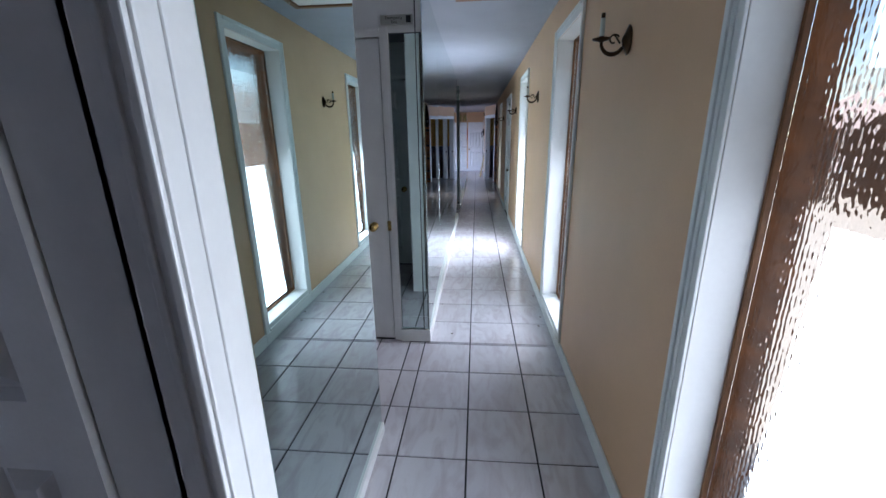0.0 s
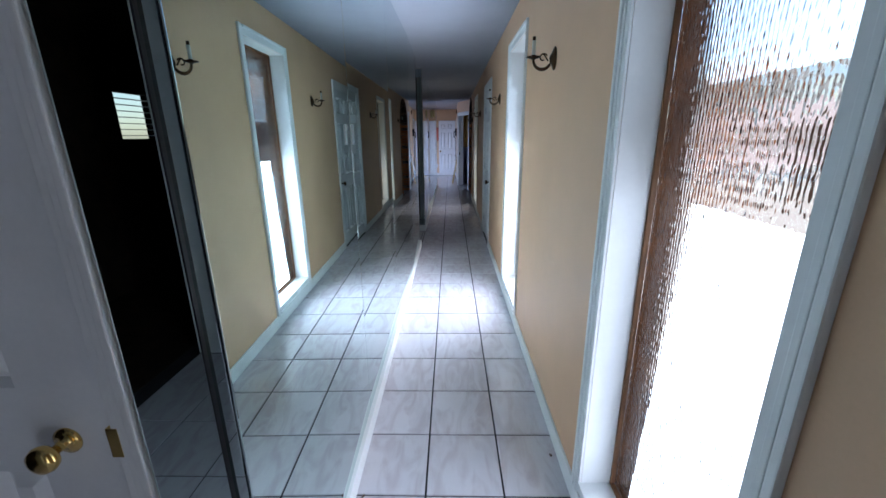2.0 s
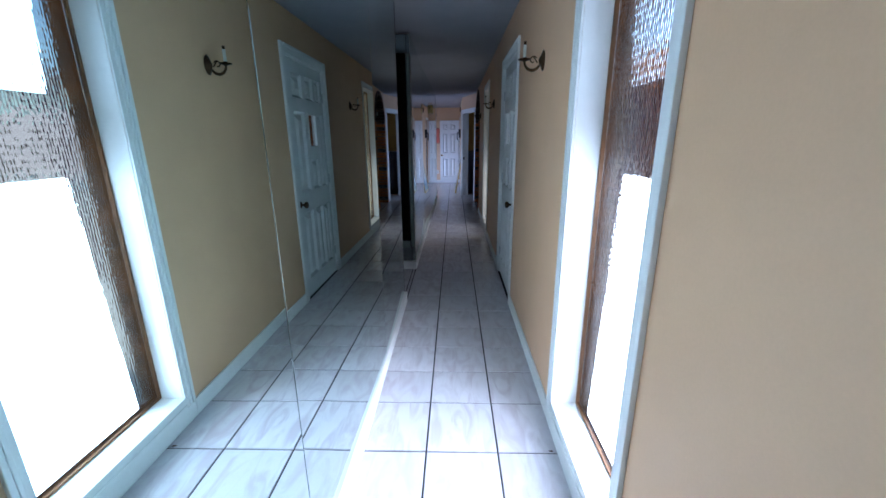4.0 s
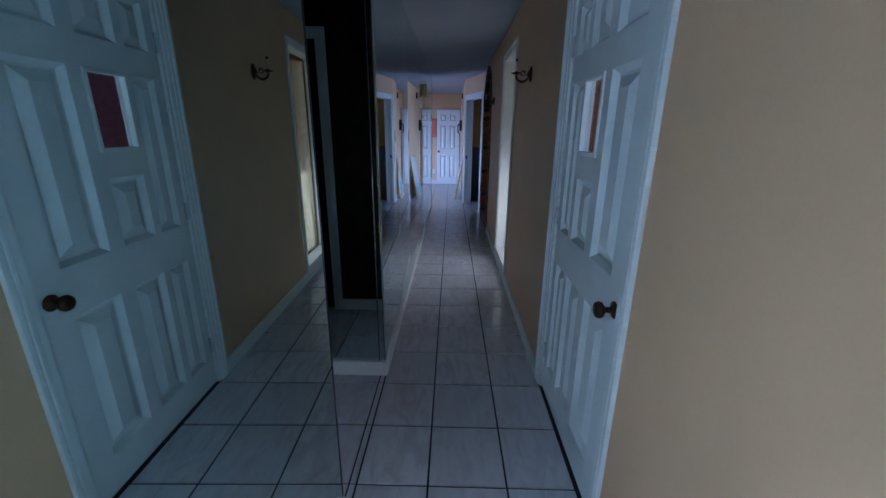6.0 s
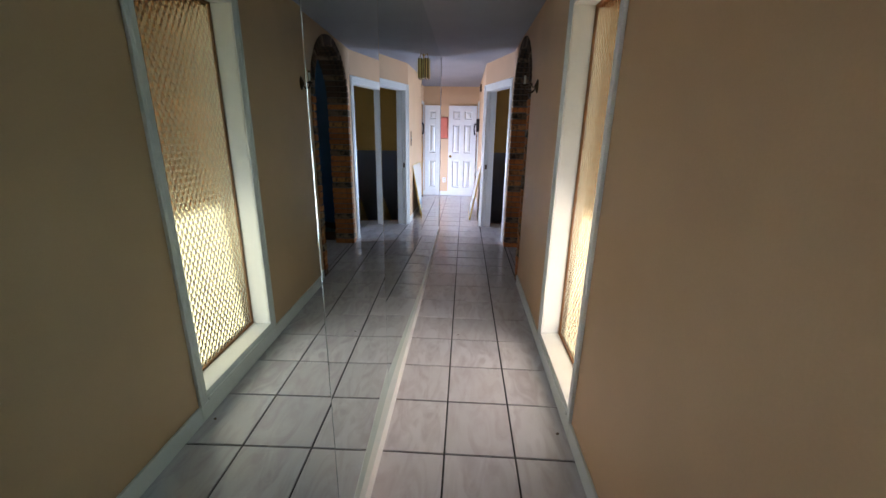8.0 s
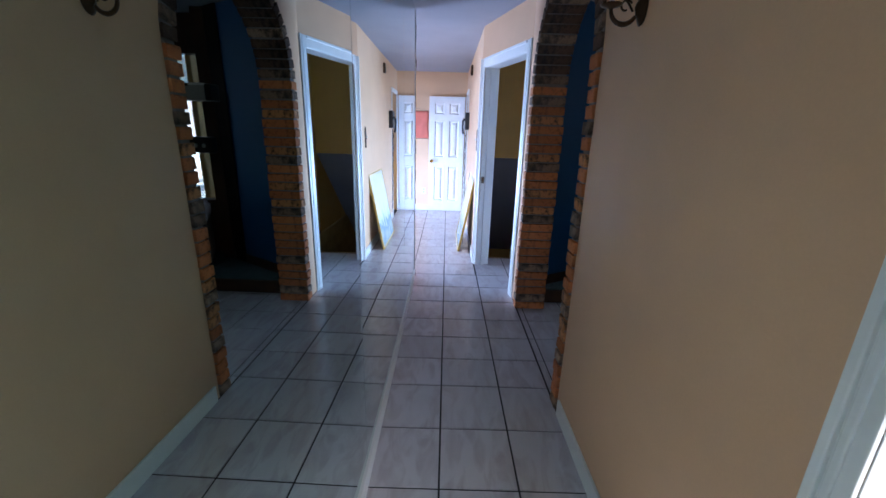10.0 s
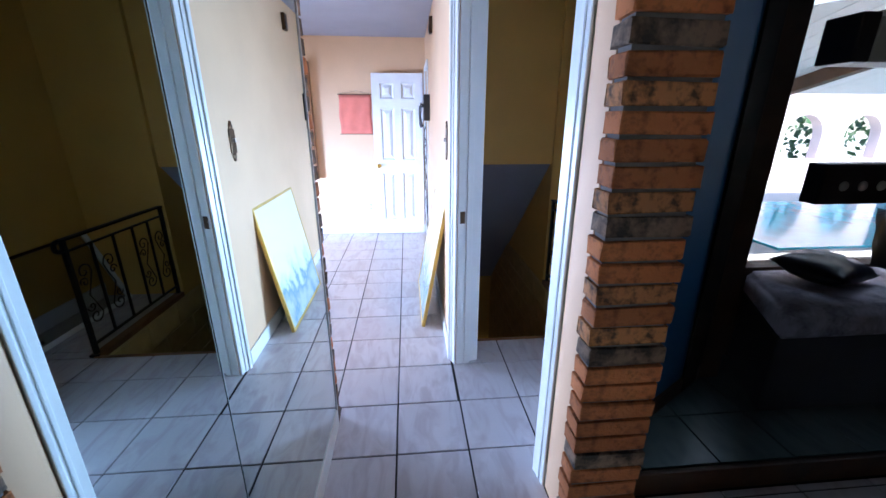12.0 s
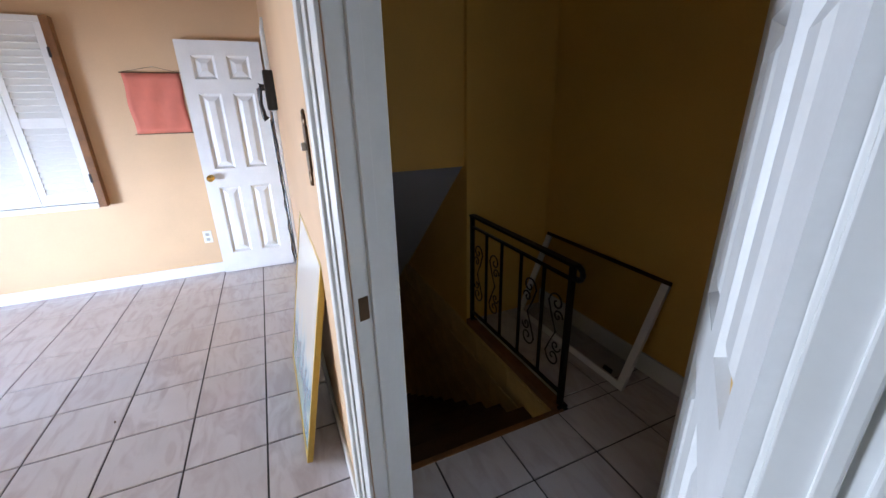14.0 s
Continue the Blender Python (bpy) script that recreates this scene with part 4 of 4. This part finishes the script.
part("cord_loop", tube(bmesh.new(), [(-0.06, -0.05, -0.17), (-0.055, -0.03, -0.6), (-0.04, -0.02, -1.0), (-0.03, -0.035, -1.34), (-0.03, -0.02, -1.42), (-0.03, 0.0, -1.36), (-0.03, 0.0, -1.0), (-0.04, 0.02, -0.12)], 0.0045, 6), PLASTIC, ph)

pl = thing("switch_plate", pose(0.30, 13.72, 1.37), "ornate dark bronze light switch plate", "switch")
bm = boxes((-0.008, 0, -0.038, 0.038, -0.07, 0.07), bev=0.004)
for z, r in ((0.085, 0.024), (-0.085, 0.024), (0.105, 0.012), (-0.105, 0.012)):
    lathe(bm, [(r, 0), (r, 0.006), (r * 0.6, 0.010)], Matrix.Translation((0, 0, z)) @ Matrix.Rotation(radians(-90), 4, "Y"), 12)
part("plate", bm, BRONZE, pl)
part("toggle", boxes((-0.022, -0.006, -0.005, 0.005, -0.006, 0.018), bev=0.002), WHITE, pl)
ch = thing("door_chime", pose(0.30, 15.1, 2.29), "narrow dark chime box high on the wall", "chime")
part("box", boxes((-0.03, 0, -0.04, 0.04, -0.065, 0.065), bev=0.005), BRONZE, ch)
part("grille", boxes((-0.034, -0.028, -0.028, 0.028, -0.05, 0.0), bev=0.001), PLASTIC, ch)

# leaning picture with a pale flower print
pic = thing("leaning_picture", pose(0.126, 13.86, 0, 0, 10.5, 0), "gilt-framed pale flower picture leaning on the wall", "picture")
PW, PH = 0.92, 0.95


def print_material():
    m = bpy.data.materials.new("flower_print")
    m.use_nodes = True
    nt = m.node_tree
    b = nt.nodes["Principled BSDF"]
    b.inputs["Roughness"].default_value = 0.12
    co = nt.nodes.new("ShaderNodeTexCoord")
    sep = nt.nodes.new("ShaderNodeSeparateXYZ")
    nt.links.new(co.outputs["Object"], sep.inputs[0])
    nz = nt.nodes.new("ShaderNodeTexNoise")
    nz.inputs["Scale"].default_value, nz.inputs["Detail"].default_value = 7, 6
    nt.links.new(co.outputs["Object"], nz.inputs["Vector"])
    mr = nt.nodes.new("ShaderNodeMapRange")
    mr.inputs["From Min"].default_value, mr.inputs["From Max"].default_value = 0.15, 0.85
    nt.links.new(sep.outputs["Z"], mr.inputs["Value"])
    ad = nt.nodes.new("ShaderNodeMath")
    ad.operation = "MULTIPLY_ADD"
    nt.links.new(nz.outputs[0], ad.inputs[0])
    ad.inputs[1].default_value = 0.8
    nt.links.new(mr.outputs[0], ad.inputs[2])
    rp = nt.nodes.new("ShaderNodeValToRGB")
    els = rp.color_ramp.elements
    els[0].position, els[0].color = 0.35, (0.45, 0.55, 0.50, 1)
    els[1].position, els[1].color = 1.3 / 1.6, (0.78, 0.74, 0.66, 1)
    for p, c in ((0.55, (0.18, 0.32, 0.45, 1)), (0.62, (0.55, 0.66, 0.68, 1)), (0.72, (0.66, 0.72, 0.72, 1))):
        e = els.new(p)
        e.color = c
    nt.links.new(ad.outputs[0], rp.inputs[0])
    nt.links.new(rp.outputs[0], b.inputs["Base Color"])
    return m


part("print", boxes((0.004, 0.012, 0.018, PW - 0.018, 0.018, PH - 0.018)), print_material(), pic, "pale print of blue flowers under glass")
for y0, y1, z0, z1 in ((0, 0.022, 0, PH), (PW - 0.022, PW, 0, PH), (0.022, PW - 0.022, 0, 0.022), (0.022, PW - 0.022, PH - 0.022, PH)):
    part("frame", boxes((0.0, 0.026, y0, y1, z0, z1), bev=0.004), GOLD, pic)

# ---- stair landing ----
rail = thing("stair_railing", pose(1.375, 13.67, 0), "black wrought iron railing with scrolls beside the stairs", "railing")
RL = 0.975
for y in (0.0, RL):
    part("post", boxes((-0.013, 0.013, y - 0.013, y + 0.013, 0, 0.80), bev=0.002), BLACK, rail)
    part("foot", boxes((-0.03, 0.03, y - 0.03, y + 0.03, 0, 0.012), bev=0.003), BLACK, rail)
part("top_bar", boxes((-0.010, 0.010, 0, RL, 0.715, 0.728), bev=0.002), BLACK, rail)
part("bottom_bar", boxes((-0.010, 0.010, 0, RL, 0.07, 0.083), bev=0.002), BLACK, rail)
bm = boxes((-0.022, 0.022, -0.03, RL + 0.01, 0.79, 0.806), bev=0.005)
tube(bm, [(0, -0.03 - 0.035 * math.sin(a), 0.765 + 0.033 * math.cos(a)) for a in [k * 0.35 for k in range(14)]], 0.014, 8)
part("handrail", bm, BLACK, rail)
for y in (0.20, 0.40, 0.60, 0.78):
    part("bar", boxes((-0.007, 0.007, y - 0.007, y + 0.007, 0.083, 0.715)), BLACK, rail)


def scroll(cy, cz, size, flip, up):
    """A flat bar that runs up and rolls in at its end."""
    pts = []
    for k in range(22):
        a = k * 0.36
        r = size * (1 - k / 24)
        pts.append((0, cy + flip * (r * math.cos(a) - size * 0.2), cz + up * (r * math.sin(a))))
    return tube(bmesh.new(), pts, 0.0045, 6)


for bay, flip in ((0.10, 1), (0.30, -1), (0.69, 1), (0.88, -1)):
    for z, up in ((0.56, 1), (0.25, -1)):
        part("scroll", scroll(bay, z, 0.055, flip, up), BLACK, rail)
        part("scroll", scroll(bay - flip * 0.035, z - up * 0.07, 0.036, -flip, up), BLACK, rail)
    part("scroll_stem", tube(bmesh.new(), [(0, bay + flip * 0.05, 0.56), (0, bay + flip * 0.02, 0.48), (0, bay - flip * 0.02, 0.40), (0, bay + flip * 0.02, 0.32), (0, bay + flip * 0.05, 0.25)], 0.0045, 6), BLACK, rail)

structure("trim_stair_nosing", boxes((0.44, 1.37, 13.625, 13.655, -0.03, 0.004), (1.335, 1.40, 13.655, 14.66, -0.03, 0.012), bev=0.004), MAPLE, "brown wooden edge round the stair opening", "trim")
blk = bpy.data.objects["wall_stair_block"]
bk = {}
for row in range(6):
    for col in range(8):
        y0 = 13.70 + col * 0.40 - (0.2 if row % 2 else 0)
        a, b = max(13.69, y0), min(16.88, y0 + 0.39)
        if b - a < 0.05:
            continue
        key = round(b - a, 3)
        if key not in bk:
            b2 = boxes((-0.006, 0.004, -key / 2, key / 2, 0, 0.188), bev=0.003)
            me = bpy.data.meshes.new("block")
            b2.to_mesh(me)
            b2.free()
            me.materials.append(BLOCK)
            bk[key] = me
        ob = new("block", bk[key])
        ob.parent = blk
        ob.location = (1.328, (a + b) / 2, -0.228 - row * 0.198)

lw = thing("leaning_glass_frame", pose(1.745, 13.61, 0, 0, 21.5, 0), "white-framed glass sash leaning on the ochre wall", "glass frame")
LWL, LWH = 1.0, 0.63
for y0, y1, z0, z1 in ((0, 0.045, 0, LWH), (LWL - 0.045, LWL, 0, LWH), (0.045, LWL - 0.045, 0, 0.035)):
    part("frame", boxes((0.0, 0.022, y0, y1, z0, z1), bev=0.003), WHITE, lw)
part("frame", boxes((0.0, 0.022, 0.0, LWL, LWH, LWH + 0.022), bev=0.003), BRONZE, lw, "dark metal top edge")
part("pane", boxes((0.009, 0.013, 0.043, LWL - 0.043, 0.03, LWH)), CLEAR, lw)
part("clip", boxes((-0.012, 0.0, 0.09, 0.15, 0.05, 0.075), bev=0.004), PLASTIC, lw)

# ---- specks on the floor ----
def dead_leaf(x, y, rz, k):
    bm = bmesh.new()
    ring = [bm.verts.new((0.011 * math.cos(a) * (1 + 0.3 * math.sin(3 * a + k)), 0.006 * math.sin(a) * (1 + 0.3 * math.cos(2 * a + k)), 0.0015 + 0.002 * math.sin(2 * a + k))) for a in [math.pi * i / 5 for i in range(10)]]
    top = bm.verts.new((0, 0, 0.005))
    for i in range(10):
        bm.faces.new((ring[i], ring[(i + 1) % 10], top))
    bm.faces.new(ring[::-1])
    ob = part("dead_leaf", bm, WOOD)
    ob.matrix_world = pose(x, y, 0.0005, 0, 0, rz)
    return tagged(ob, "small curled brown dead leaf on the tiles", "dead leaf", "specks on the floor")


for k, (x, y) in enumerate(((-0.184, 1.737), (-0.306, 2.293), (0.560, 2.067), (0.521, 1.905), (0.560, 2.528), (0.560, 4.478), (0.009, 9.782), (-0.748, 14.54), (0.565, 7.73), (0.545, 8.80))):
    dead_leaf(x, y, k * 67, k)

# ---- living room things ----
def cover_material():
    m = material("patterned_cover", (0.66, 0.62, 0.74), 0.7, vary=0.2, scale=7, fine=60, bump=0.3, tint=(0.28, 0.25, 0.38), band=(0.45, 0.75))
    return m


COVER = cover_material()
sofa = thing("sofa_bed", pose(1.66, 12.60, 0.118), "low daybed under a mauve and grey patterned cover", "sofa")
part("base", prism(bmesh.new(), [(0.03, 0.03), (2.92, 0.03), (2.92, 0.50), (0.28, 0.50)], 0.40, "z", 0.04), CUSHION, sofa, "dark base")
for edge in ([(0.0, 0.0), (1.45, 0.0), (1.45, 0.51), (0.27, 0.51)], [(1.46, 0.0), (2.95, 0.0), (2.95, 0.51), (1.46, 0.51)]):
    bm = prism(bmesh.new(), edge, 0.14, "z", 0.44)
    bmesh.ops.bevel(bm, geom=bm.edges[:], offset=0.025, segments=3, affect="EDGES")
    part("mattress", smooth(bm), COVER, sofa)
for x in (0.12, 1.4, 2.84):
    part("leg", boxes((x, x + 0.05, 0.08, 0.13, 0, 0.05)), WOOD, sofa)


def cushion(x, y, z, rx, ry, rz, w=0.46):
    bm = bmesh.new()
    n = 10
    for side in (1, -1):
        g = [[bm.verts.new(((i / n - 0.5) * w, (j / n - 0.5) * w * 0.8, side * 0.075 * (max(0, math.sin(math.pi * i / n) * math.sin(math.pi * j / n))) ** 0.45 + 0.006 * math.sin(i * 2.1 + j * 1.3))) for j in range(n + 1)] for i in range(n + 1)]
        for i in range(n):
            for j in range(n):
                q = (g[i][j], g[i + 1][j], g[i + 1][j + 1], g[i][j + 1])
                bm.faces.new(q if side > 0 else q[::-1])
    bmesh.ops.remove_doubles(bm, verts=bm.verts, dist=0.001)
    ob = part("cushion", smooth(bm), CUSHION)
    ob.matrix_world = pose(x, y, z, rx, ry, rz)
    return tagged(ob, "creased dark navy satin cushion on the daybed", "cushion", "daybed cushions")


cushion(2.20, 12.95, 0.765, 5, 3, 20, w=0.40)
cushion(2.74, 12.93, 0.86, 52, 10, -30, w=0.44)
glass = thing("glass_partition", pose(0.85, 12.388, 0.112), "clear frameless glass partition standing on the step", "glass partition")
pane = part("pane", boxes((0.0, 2.6, -0.004, 0.004, 0.0, 2.38)), CLEAR, glass)
pane.visible_shadow = False
part("head_rail", boxes((0.0, 2.6, -0.010, 0.010, 2.38, 2.388), bev=0.002), STEEL, glass)
ac = thing("air_unit", pose(1.40, 12.30, 1.70), "grey boxed air unit fixed high on the glass", "air conditioner")
part("body", boxes((-0.10, 0.165, -0.02, 0.083, -0.062, 0.050), bev=0.006), GREYBOX, ac)
part("top_cover", boxes((-0.10, 0.165, -0.024, 0.083, 0.050, 0.064), bev=0.003), WHITE, ac, "pale top cover")
part("side_panel", boxes((-0.155, -0.101, -0.02, 0.083, -0.062, 0.060), bev=0.006), PLASTIC, ac, "black side panel")
part("display", boxes((0.02, 0.11, -0.0265, -0.022, 0.040, 0.060)), PLASTIC, ac)
pb = thing("control_panel", pose(1.445, 12.345, 1.30), "square black control panel fixed on the glass", "control panel")
part("body", boxes((-0.125, 0.125, -0.022, 0.038, -0.063, 0.063), bev=0.006), PLASTIC, pb)
for x in (-0.05, 0.015, 0.08):
    part("dial", smooth(lathe(bmesh.new(), [(0.016, 0), (0.014, 0.004), (0.001, 0.005)], pose(x, -0.023, -0.005, 90))), GREYBOX, pb)
wl = thing("window_7", pose(1.76, LY, 0.66), "wide living room picture window in dark wood", "window", kind="structure")
for x0, x1, z0, z1 in ((0.0, 0.05, 0, 1.5), (3.19, 3.24, 0, 1.5), (0.05, 3.19, 1.45, 1.5), (0.05, 3.19, 0, 0.04)):
    part("window_frame", boxes((x0, x1, -0.02, 0.10, z0, z1), bev=0.003), WOOD, wl)
pane = part("pane", boxes((0.05, 3.19, 0.05, 0.056, 0.04, 1.45)), CLEAR, wl)
pane.visible_shadow = False

# ---- patio beyond the living room and along the yard ----
roof = thing("patio_roof", pose(0, 0, 0), "sloping white boarded patio roof with dark beams", "patio roof")
RZ0, RZ1, RY0, RY1 = 3.2, 2.0, 13.6, 18.6


def roof_z(y):
    return RZ0 + (RZ1 - RZ0) * (y - RY0) / (RY1 - RY0)


nbd = 34
for k in range(nbd):
    x = 0.6 + k * 0.36
    part("board", prism(bmesh.new(), [(RY0, roof_z(RY0)), (RY1, roof_z(RY1)), (RY1, roof_z(RY1) + 0.03), (RY0, roof_z(RY0) + 0.03)], 0.345, "x", x), BOARDS, roof)
part("sheet", prism(bmesh.new(), [(RY0, roof_z(RY0) + 0.035), (RY1, roof_z(RY1) + 0.035), (RY1, roof_z(RY1) + 0.06), (RY0, roof_z(RY0) + 0.06)], 12.3, "x", 0.6), FENCE, roof)
for x in (3.3, 6.6, 10.0):
    part("beam", prism(bmesh.new(), [(RY0, roof_z(RY0) - 0.22), (RY1, roof_z(RY1) - 0.22), (RY1, roof_z(RY1)), (RY0, roof_z(RY0))], 0.16, "x", x), FENCE, roof)
for x in (6.6, 10.0):
    part("post", boxes((x, x + 0.16, RY1 - 0.2, RY1 - 0.04, -0.16, roof_z(RY1))), PATIOW, roof)

arc = thing("arcade_wall", pose(0, 22.0, -0.16), "pale plastered wall with round-headed openings across the pool", "wall")
bm = bmesh.new()
AX = [9.6, 11.5, 13.4, 15.3, 17.2]
x = 1.0
for c in AX:
    box(bm, x, c - 0.6, 0, 0.3, 0, 3.2)
    box(bm, c - 0.6, c + 0.6, 0, 0.3, 0, 0.6)
    for q in range(12):
        u0, u1 = -math.cos(math.pi * q / 12), -math.cos(math.pi * (q + 1) / 12)
        prism(bm, [(c + 0.6 * u0, 1.25 + 0.6 * math.sqrt(1 - u0 * u0)), (c + 0.6 * u1, 1.25 + 0.6 * math.sqrt(max(0, 1 - u1 * u1))), (c + 0.6 * u1, 3.2), (c + 0.6 * u0, 3.2)], 0.3, "y", 0.0)
    x = c + 0.6
box(bm, x, 24, 0, 0.3, 0, 3.2)
part("wall", bm, PATIOW, arc)
for c in (4.6, 5.6, 6.6, 7.6):
    part("dark_window", boxes((c, c + 0.35, -0.02, 0.0, 0.5, 2.1)), WOOD, arc)
structure("water", boxes((5.0, 16.0, 15.8, 18.8, -0.16, -0.13)), POOL, "turquoise swimming pool water", "water")
hedge = bmesh.new()
rnd = random.Random(5)
for k in range(1500):
    c = Vector((rnd.uniform(7, 21), rnd.uniform(23, 24.2), rnd.uniform(-0.1, 2.3) * rnd.uniform(0.6, 1)))
    n = Vector((rnd.uniform(-1, 1), rnd.uniform(-1, 1), rnd.uniform(-1, 1))).normalized()
    t = n.orthogonal().normalized() * rnd.uniform(0.08, 0.16)
    u = n.cross(t)
    hedge.faces.new([hedge.verts.new(c + v) for v in (t, u * 0.6, -t, -u * 0.6)])
tagged(part("hedge", hedge, LEAF), "loose green garden hedge behind the arcade", "hedge", kind="stuff")


def patio_chair(x, y, rz, first=None):
    m = pose(x, y, -0.16, 0, 0, rz)
    if first:
        return copy_thing(first, m)
    c = thing("patio_chair", m, "white patio chair beside the pool", "chair", "patio chairs")
    part("seat", boxes((-0.24, 0.24, -0.24, 0.24, 0.40, 0.44), bev=0.01), WHITE, c)
    part("backrest", boxes((-0.24, 0.24, 0.22, 0.26, 0.44, 0.88), bev=0.012), WHITE, c)
    for lx in (-0.22, 0.19):
        for ly in (-0.22, 0.19):
            part("leg", boxes((lx, lx + 0.03, ly, ly + 0.03, 0, 0.40)), WHITE, c)
    return c


pc = patio_chair(5.2, 20.6, 10)
for x, y, r in ((6.2, 20.8, -15), (7.2, 20.5, 5)):
    patio_chair(x, y, r, pc)

# shaded porch and brick wing outside the last corridor window
yard = structure("wall_yard", boxes((3.3, 3.45, 7.4, 10.6, -0.2, 2.3)), PLUM, "dark red brick wall across the narrow yard", "wall")
eave = thing("eave", pose(0, 0, 0), "brown timber eave above the corridor windows", "eave")
part("soffit", boxes((0.86, 1.40, Y0, 7.6, 2.34, 2.40), (0.86, 1.02, 7.6, 8.9, 2.34, 2.40), (0.86, 2.7, 8.9, 10.58, 2.34, 2.40)), MAPLE, eave)
part("fascia", boxes((1.40, 1.44, Y0, 7.6, 2.28, 2.42)), MAPLE, eave)
structure("wall_wing", boxes((0.97, 6.1, 10.60, 10.745, -0.2, 2.9)), TANBRICK, "brown brick wall of the living room wing", "wall")
structure("roof_slab", boxes((-4.5, 0.97, Y0 - 0.2, YF + 0.3, 2.6, 2.7), (0.97, 6.2, 10.6, LY + 0.2, 2.92, 3.0)), FENCE, "flat roof over the house", "roof")
structure("wall_yard_end", boxes((-4.5, -4.43, Y0, 12.9, -0.1, 2.6)), EXTBRICK, "outer house wall", "wall")

# ---- floors ----
SX, TX, G = 0.342, -0.035, 0.0085
JOINTS = []
# courses of tiles along the corridor: from, to, how many
for a, b, n in ((-3.115, 4.83, 22), (4.83, 6.064, 4), (6.064, 7.48, 4), (7.48, 9.01, 4), (9.01, 11.124, 6), (11.124, 11.99, 3), (11.99, 16.12, 12), (16.12, 17.15, 3)):
    JOINTS += [a + (b - a) * k / n for k in range(n)]
bed = structure("floor", boxes((-1.87, 0.86, Y0 - 0.12, 13.02, -0.1, -0.006), (-4.42, 0.44, 13.02, YF + 0.15, -0.1, -0.006), (0.44, 2.1, 12.42, 13.63, -0.1, -0.006), (1.38, 2.1, 13.63, 14.76, -0.1, -0.006), (0.86, 6.0, 10.75, 12.40, -0.1, -0.006)), GROUT, "grey-veined marble tile floor with dark joints", "floor")


def tile_mesh(name, w, d, mat):
    bm = bmesh.new()
    w, d, b = w / 2, d / 2, 0.002
    lo = [bm.verts.new(p) for p in ((-w, -d, -0.009), (w, -d, -0.009), (w, d, -0.009), (-w, d, -0.009))]
    md = [bm.verts.new(p) for p in ((-w, -d, -b), (w, -d, -b), (w, d, -b), (-w, d, -b))]
    hi = [bm.verts.new(p) for p in ((-w + b, -d + b, 0), (w - b, -d + b, 0), (w - b, d - b, 0), (-w + b, d - b, 0))]
    for a, c in ((lo, md), (md, hi)):
        for k in range(4):
            bm.faces.new((a[k], a[(k + 1) % 4], c[(k + 1) % 4], c[k]))
    bm.faces.new(hi)
    me = bpy.data.meshes.new(name)
    bm.to_mesh(me)
    bm.free()
    me.materials.append(mat)
    return me


tile_cache = {}
count = 0
rest = bmesh.new()


def lay(x0, x1, y0, y1, near, mat=TILE, z=0.0, parent=bed, rest=rest):
    """Tiles of the common grid, cut to the rectangle; near ones are objects of their own."""
    global count
    i = math.floor((x0 - TX) / SX)
    while TX + i * SX < x1 - 0.01:
        a, b = max(x0, TX + i * SX), min(x1, TX + (i + 1) * SX)
        for p, q in zip(JOINTS, JOINTS[1:]):
            c, d = max(y0, p), min(y1, q)
            if b - a > 0.02 and d - c > 0.02:
                w, l = round(b - a - G, 4), round(d - c - G, 4)
                if near and count < 300:
                    count += 1
                    key = (w, l, mat.name)
                    if key not in tile_cache:
                        tile_cache[key] = tile_mesh("tile", w, l, mat)
                    ob = new("tile", tile_cache[key])
                    ob.parent = parent
                    ob.location = ((a + b) / 2, (c + d) / 2, z + random.uniform(-0.0006, 0.0004))
                    ob.rotation_euler = (random.uniform(-0.0012, 0.0012), random.uniform(-0.0012, 0.0012), 0)
                else:
                    box(rest, a + G / 2, b - G / 2, c + G / 2, d - G / 2, z - 0.009, z)
        i += 1


lay(XL0, XR, -0.44, 1.6, True)
lay(XL, XR, 1.6, 13.0225, True)
lay(-1.403, 0.30, 13.0225, 15.0875, True)
lay(-4.3, -1.403, 13.0225, YF, False)
lay(-1.403, 0.30, 15.0875, YF, False)
lay(-1.75, XL0, -0.2, 1.63, False)
lay(-1.75, XL, 6.27, 7.23, False)
lay(-1.63, XR, Y0, -0.44, False)
lay(0.30, 2.0, 12.45, 13.63, False)
lay(1.40, 2.0, 13.63, 14.66, False)
lay(0.603, 6.0, 10.85, 12.37, False)
tagged(part("tile_field", rest, TILE, bed), kind="stuff")
dark = bmesh.new()
lay(0.86, 6.0, 12.40, LY, False, z=0.118, rest=dark)
bmesh.ops.bisect_plane(dark, geom=dark.verts[:] + dark.edges[:] + dark.faces[:], plane_co=(0.825, 12.51, 0), plane_no=(-0.594, 1.0, 0), clear_outer=True)
tagged(part("tile_field", dark, DARKTILE, bpy.data.objects["floor_living_step"]), kind="stuff")
